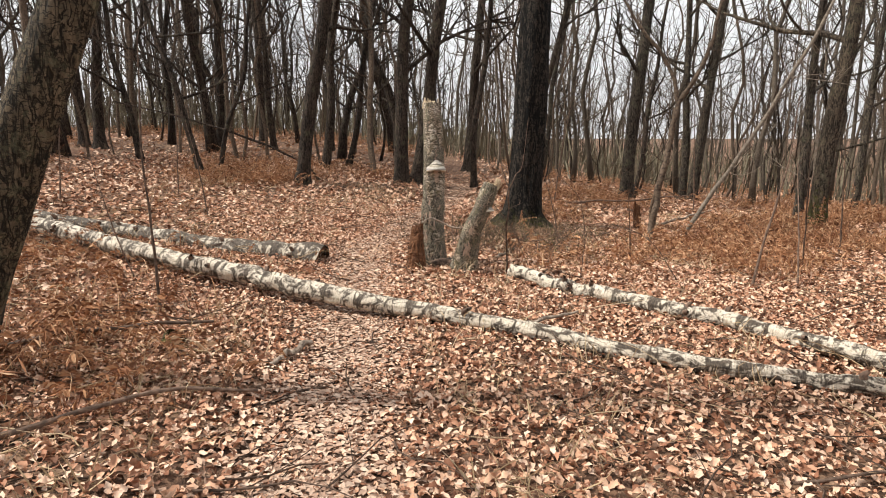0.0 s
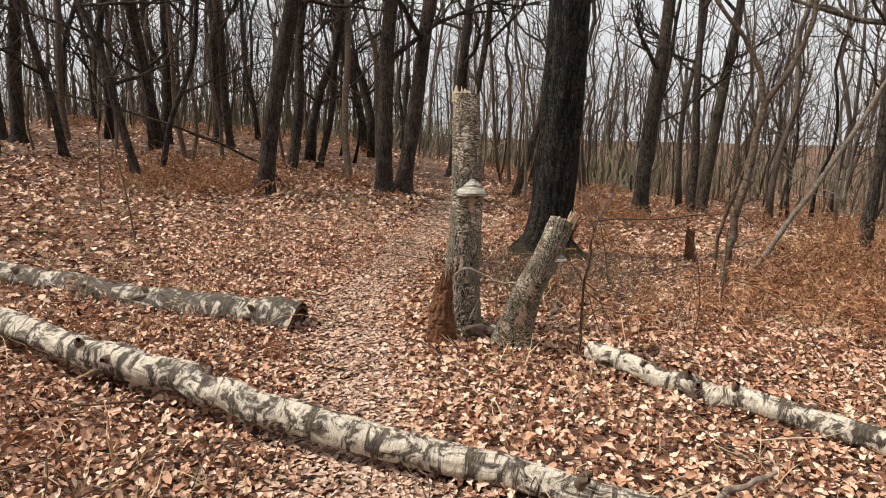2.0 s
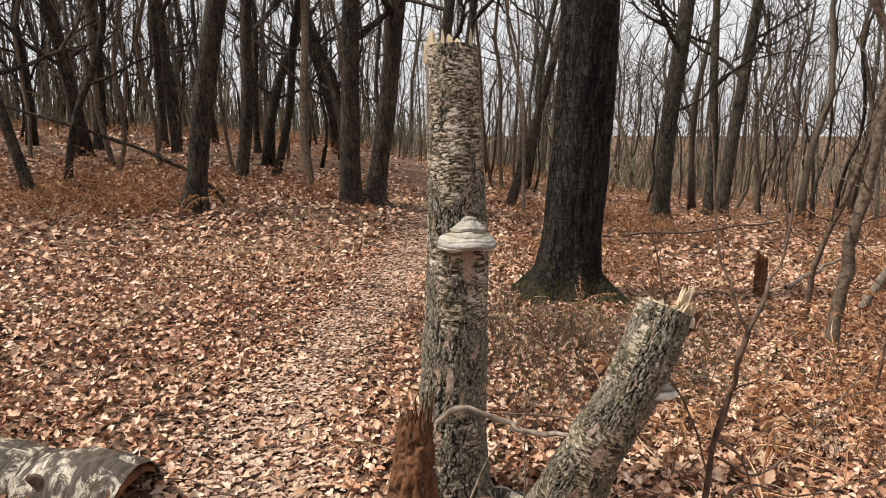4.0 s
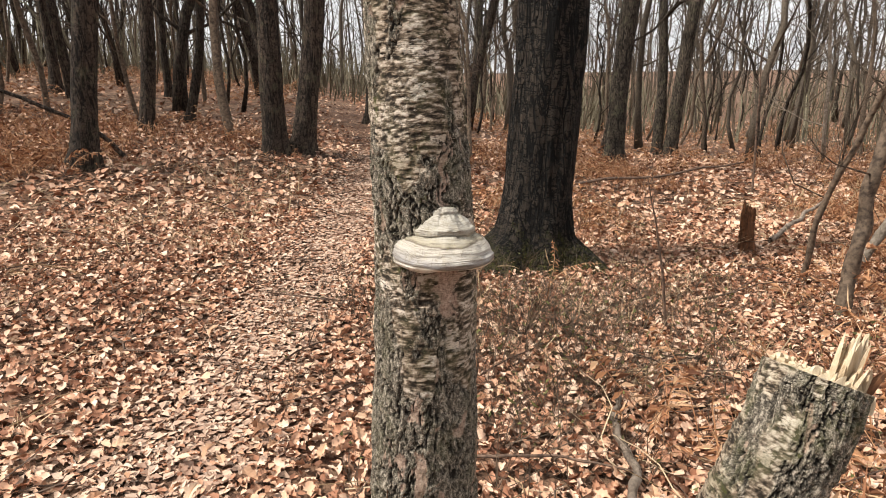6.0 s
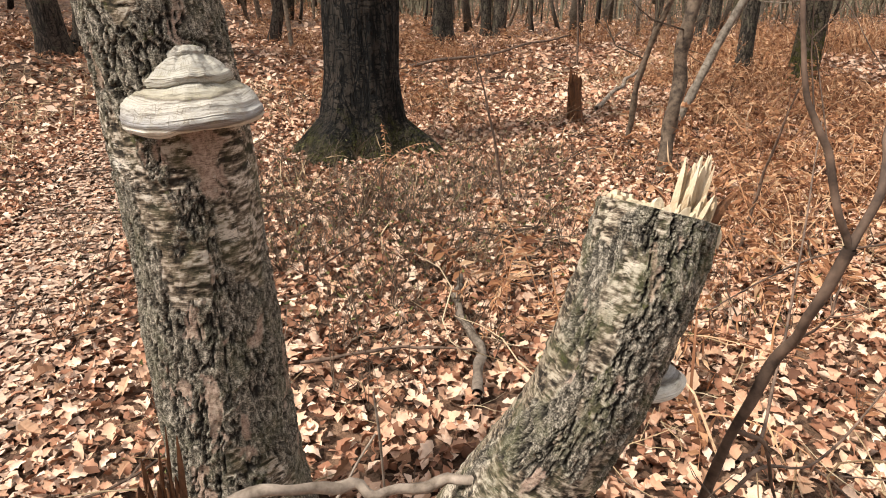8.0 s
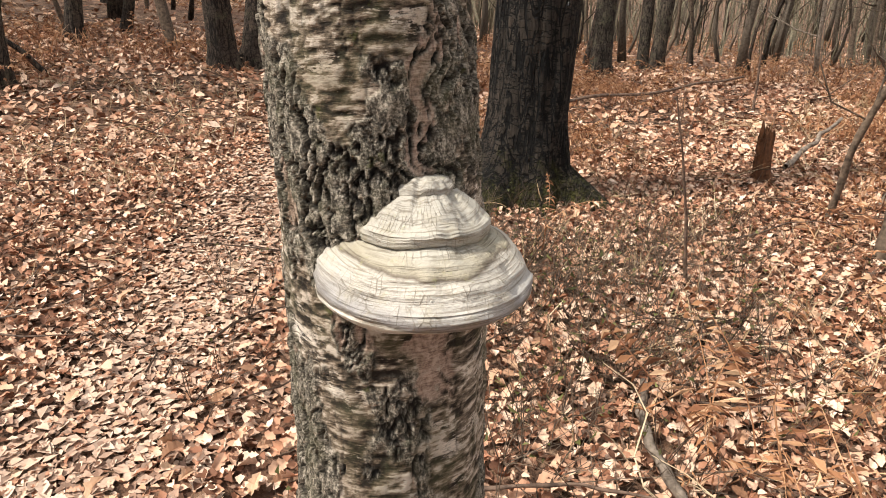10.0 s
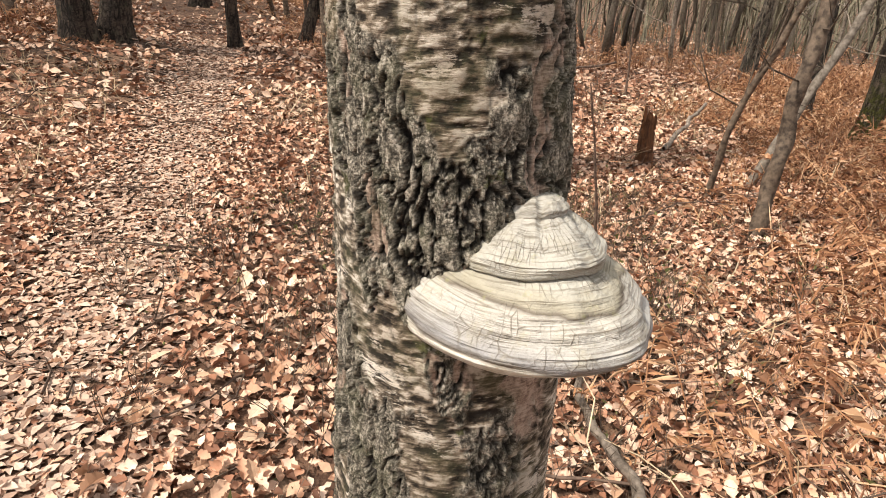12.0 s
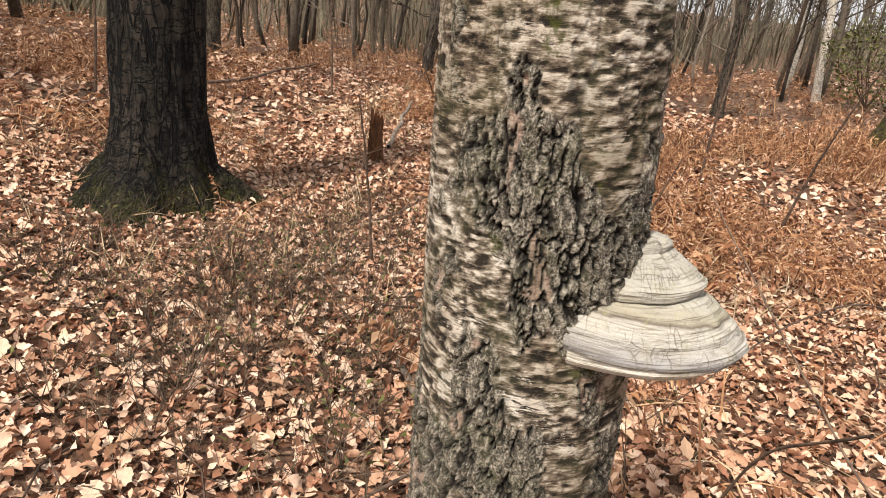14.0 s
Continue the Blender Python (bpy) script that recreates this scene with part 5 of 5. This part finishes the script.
def bilberry():
    """Low wiry dark shoots with a few small green leaves, round the oak and beside the birch stump."""
    rng = np.random.default_rng(45)
    stems, leaves = [], []
    for k in range(6):
        out, bits = [], []
        for _ in range(5):
            d = np.array((*rng.normal(0, 0.45, 2), 1.0))
            mid = d * 0.5 + np.array((*rng.normal(0, 0.06, 2), 0))
            tip = d + np.array((*rng.normal(0, 0.15, 2), 0))
            out.append(stem([(0, 0, 0), mid, tip], (0.009, 0.007, 0.003), 3, 4, cap=False))
            out.append(stem([mid, mid + np.array((*rng.normal(0, 0.25, 2), 0.3))], (0.006, 0.003), 3, 3, cap=False))
            for c in (tip, mid + 0.3 * (tip - mid)):
                q = c + rng.normal(0, 0.04, 3)
                bits.append((np.array([q, q + rng.normal(0, 0.04, 3), q + rng.normal(0, 0.04, 3)]), np.array([(0, 1, 2)])))
        stems.append(joined(out)[:2])
        leaves.append(joined(bits)[:2])
    n = 520
    c = np.array([(0.6, 9.2), (1.9, 9.2), (0.2, 8.6), (0.9, 8.8), (1.6, 10.8), (0.5, 8.2), (0.8, 8.5), (0.75, 7.6), (1.05, 8.0), (1.3, 8.5)])
    q = c[rng.integers(0, len(c), n)] + rng.normal(0, 0.42, (n, 2))
    pos = np.stack([q[:, 0], q[:, 1], ground_z(q[:, 0], q[:, 1])], -1)
    turn, lean, lean2, size = rng.uniform(0, 6.28, n), rng.normal(0, 0.3, n), rng.normal(0, 0.3, n), rng.uniform(0.1, 0.25, n)
    V, F = scatter(stems, pos, turn, lean, lean2, size, rng)
    tagged(new("bilberry", mesh_from("bilberry", V, F, M_SAPLING)), "low wiry dark bilberry shoots", "shrub", kind="stuff")
    pos = pos[::2]
    V, F = scatter(leaves, pos, turn[::2], lean[::2], lean2[::2], size[::2], rng)
    tagged(new("bilberry_leaves", mesh_from("bilberry_leaves", V, F, M_GREEN)), "small green bilberry leaves on wiry shoots", "leaves", kind="stuff")


def far_brush():
    """Grey-brown thicket of shoots between the far stems."""
    rng = np.random.default_rng(14)
    T = []
    for k in range(6):
        out = []
        for _ in range(18):
            V, F = blade(rng)
            a = rng.uniform(0, 6.28)
            R = np.array(((math.cos(a), -math.sin(a), 0), (math.sin(a), math.cos(a), 0), (0, 0, 1)))
            out.append(((V * (0.6, 0.8, rng.uniform(0.7, 1.4))) @ R.T + np.array((*rng.normal(0, 0.55, 2), 0)), F))
        T.append(joined(out)[:2])
    n = 2500
    az, dist = rng.uniform(-math.pi, math.pi, n), 22 + 50 * rng.uniform(0, 1, n) ** 1.3
    x, y = np.sin(az) * dist, 5 + np.cos(az) * dist
    V, F = scatter(T, np.stack([x, y, ground_z(x, y) - 0.1], -1), rng.uniform(0, 6.28, n), rng.normal(0, 0.2, n), rng.normal(0, 0.2, n), 0.6 + 2.8 * rng.uniform(0, 1, n) ** 1.6, rng)
    tagged(new("far_brush", mesh_from("far_brush", V, F, M_BRUSH)), "grey-brown thicket of thin shoots far off", "undergrowth", kind="stuff")


def bracken_stalks():
    """Upright and looping dry stalks over the bracken, thickest down the slope."""
    rng = np.random.default_rng(47)
    T = [blade(rng) for _ in range(12)]
    n = 46000
    x, y = rng.uniform(-6, 12, n), rng.uniform(4.5, 16, n)
    keep = rng.uniform(0, 1, n) < bracken_density(x, y) * (0.35 + 0.65 * np.clip((x - 1.5) / 2.5, 0, 1))
    x, y = x[keep], y[keep]
    n = len(x)
    V, F = scatter(T, np.stack([x, y, ground_z(x, y)], -1), rng.uniform(0, 6.28, n), rng.normal(0, 0.35, n), rng.normal(0, 0.35, n), rng.uniform(0.15, 0.42, n) * (1 + 0.5 * np.clip((x - 5.5) / 2, 0, 1)), rng)
    tagged(new("bracken_stalks", mesh_from("bracken_stalks", V, F, M_BRACKEN, smooth=False)), "dry orange-brown bracken stalks standing and bent", "bracken", kind="stuff")


def evergreen_bush(x, y, width, height):
    """A dense dark evergreen bush: woody stems and many small stiff leaves."""
    rng = np.random.default_rng(48)
    root = thing("evergreen_bush", "dark green evergreen bush among far stems", "bush", (x, y, gz(x, y)))
    out = []
    for _ in range(9):
        d = np.array((*rng.normal(0, 0.4, 2), 1.0))
        limb(rng, (0, 0, 0), d / np.linalg.norm(d), height * rng.uniform(0.7, 1.1), 0.012, 1, out, 5)
    V, F, uv = joined(out)
    part("stems", mesh_from("stems", V, F, M_TWIG, uv), root)
    n = 1500
    q = rng.normal(0, 1, (n, 3))
    q /= np.linalg.norm(q, axis=1)[:, None]
    q = q * (rng.uniform(0.3, 1, n) ** 0.5 * (1 + 0.35 * vnoise(q * 2.5)))[:, None] * (width / 2, width / 2, height / 2) + (0, 0, height * 0.52)
    V, F = scatter(SMALL, q, rng.uniform(0, 6.28, n), rng.normal(0, 0.8, n), rng.normal(0, 0.8, n), rng.uniform(0.05, 0.09, n), rng)
    ob = part("foliage", mesh_from("foliage", V, F, M_GREEN), root, "small stiff dark green leaves")
    ob["kind"] = "stuff"


def dry_grass():
    rng = np.random.default_rng(42)
    T = [blade(rng) for _ in range(8)]
    n = 1500
    x, y = rng.uniform(-5, 7, n), rng.uniform(0.5, 13, n)
    keep = ((fbm(np.stack([x * 0.7, y * 0.7, 0 * x + 9], -1), 3) > 0.12) & (np.abs(x - trail(y)) > 0.5)) | ((x + 1.7) ** 2 + (y - 3.0) ** 2 < 0.7)
    x, y = np.repeat(x[keep], 9), np.repeat(y[keep], 9)
    n = len(x)
    x, y = x + rng.normal(0, 0.06, n), y + rng.normal(0, 0.06, n)
    V, F = scatter(T, np.stack([x, y, ground_z(x, y)], -1), rng.uniform(0, 6.28, n), rng.normal(0, 0.6, n), rng.normal(0, 0.6, n), rng.uniform(0.12, 0.32, n), rng)
    tagged(new("dry_grass", mesh_from("dry_grass", V, F, M_GRASS, smooth=False)), "straw-coloured dry grass blades among leaves", "grass", kind="stuff")


def ground_twigs():
    rng = np.random.default_rng(43)
    T = [twiglet(rng) for _ in range(8)]
    n = 1100
    x, y = rng.uniform(-5, 7, n), rng.uniform(0.5, 14, n)
    V, F = scatter(T, np.stack([x, y, ground_z(x, y) + 0.02], -1), rng.uniform(0, 6.28, n), rng.normal(0, 0.12, n), rng.normal(0, 0.15, n), rng.uniform(0.15, 0.7, n), rng)
    tagged(new("ground_twigs", mesh_from("ground_twigs", V, F, M_TWIG)), "thin dark twigs strewn over leaves", "twigs", kind="stuff")


def fallen_stems():
    """Pale dry bracken stems lying loosely over the leaves."""
    rng = np.random.default_rng(53)
    T = [twiglet(rng) for _ in range(10)]
    n = 1500
    x, y = rng.uniform(-4.5, 6, n), rng.uniform(1.5, 12, n)
    keep = (np.abs(x - trail(y)) > 0.55) & (fbm(np.stack([x * 0.6, y * 0.6, 0 * x + 5], -1), 3) > -0.25)
    x, y = x[keep], y[keep]
    n = len(x)
    V, F = scatter(T, np.stack([x, y, ground_z(x, y) + 0.035], -1), rng.uniform(0, 6.28, n), rng.normal(0, 0.14, n), rng.normal(-0.1, 0.2, n), rng.uniform(0.12, 0.45, n), rng)
    tagged(new("fallen_stems", mesh_from("fallen_stems", V, F, M_GRASS)), "pale dry bracken stems lying over leaves", "bracken", kind="stuff")


bracken()
fallen_stems()
bracken_stalks()
far_brush()
evergreen_bush(13.8, 7.7, 2.0, 1.7)
bilberry()
dry_grass()
ground_twigs()
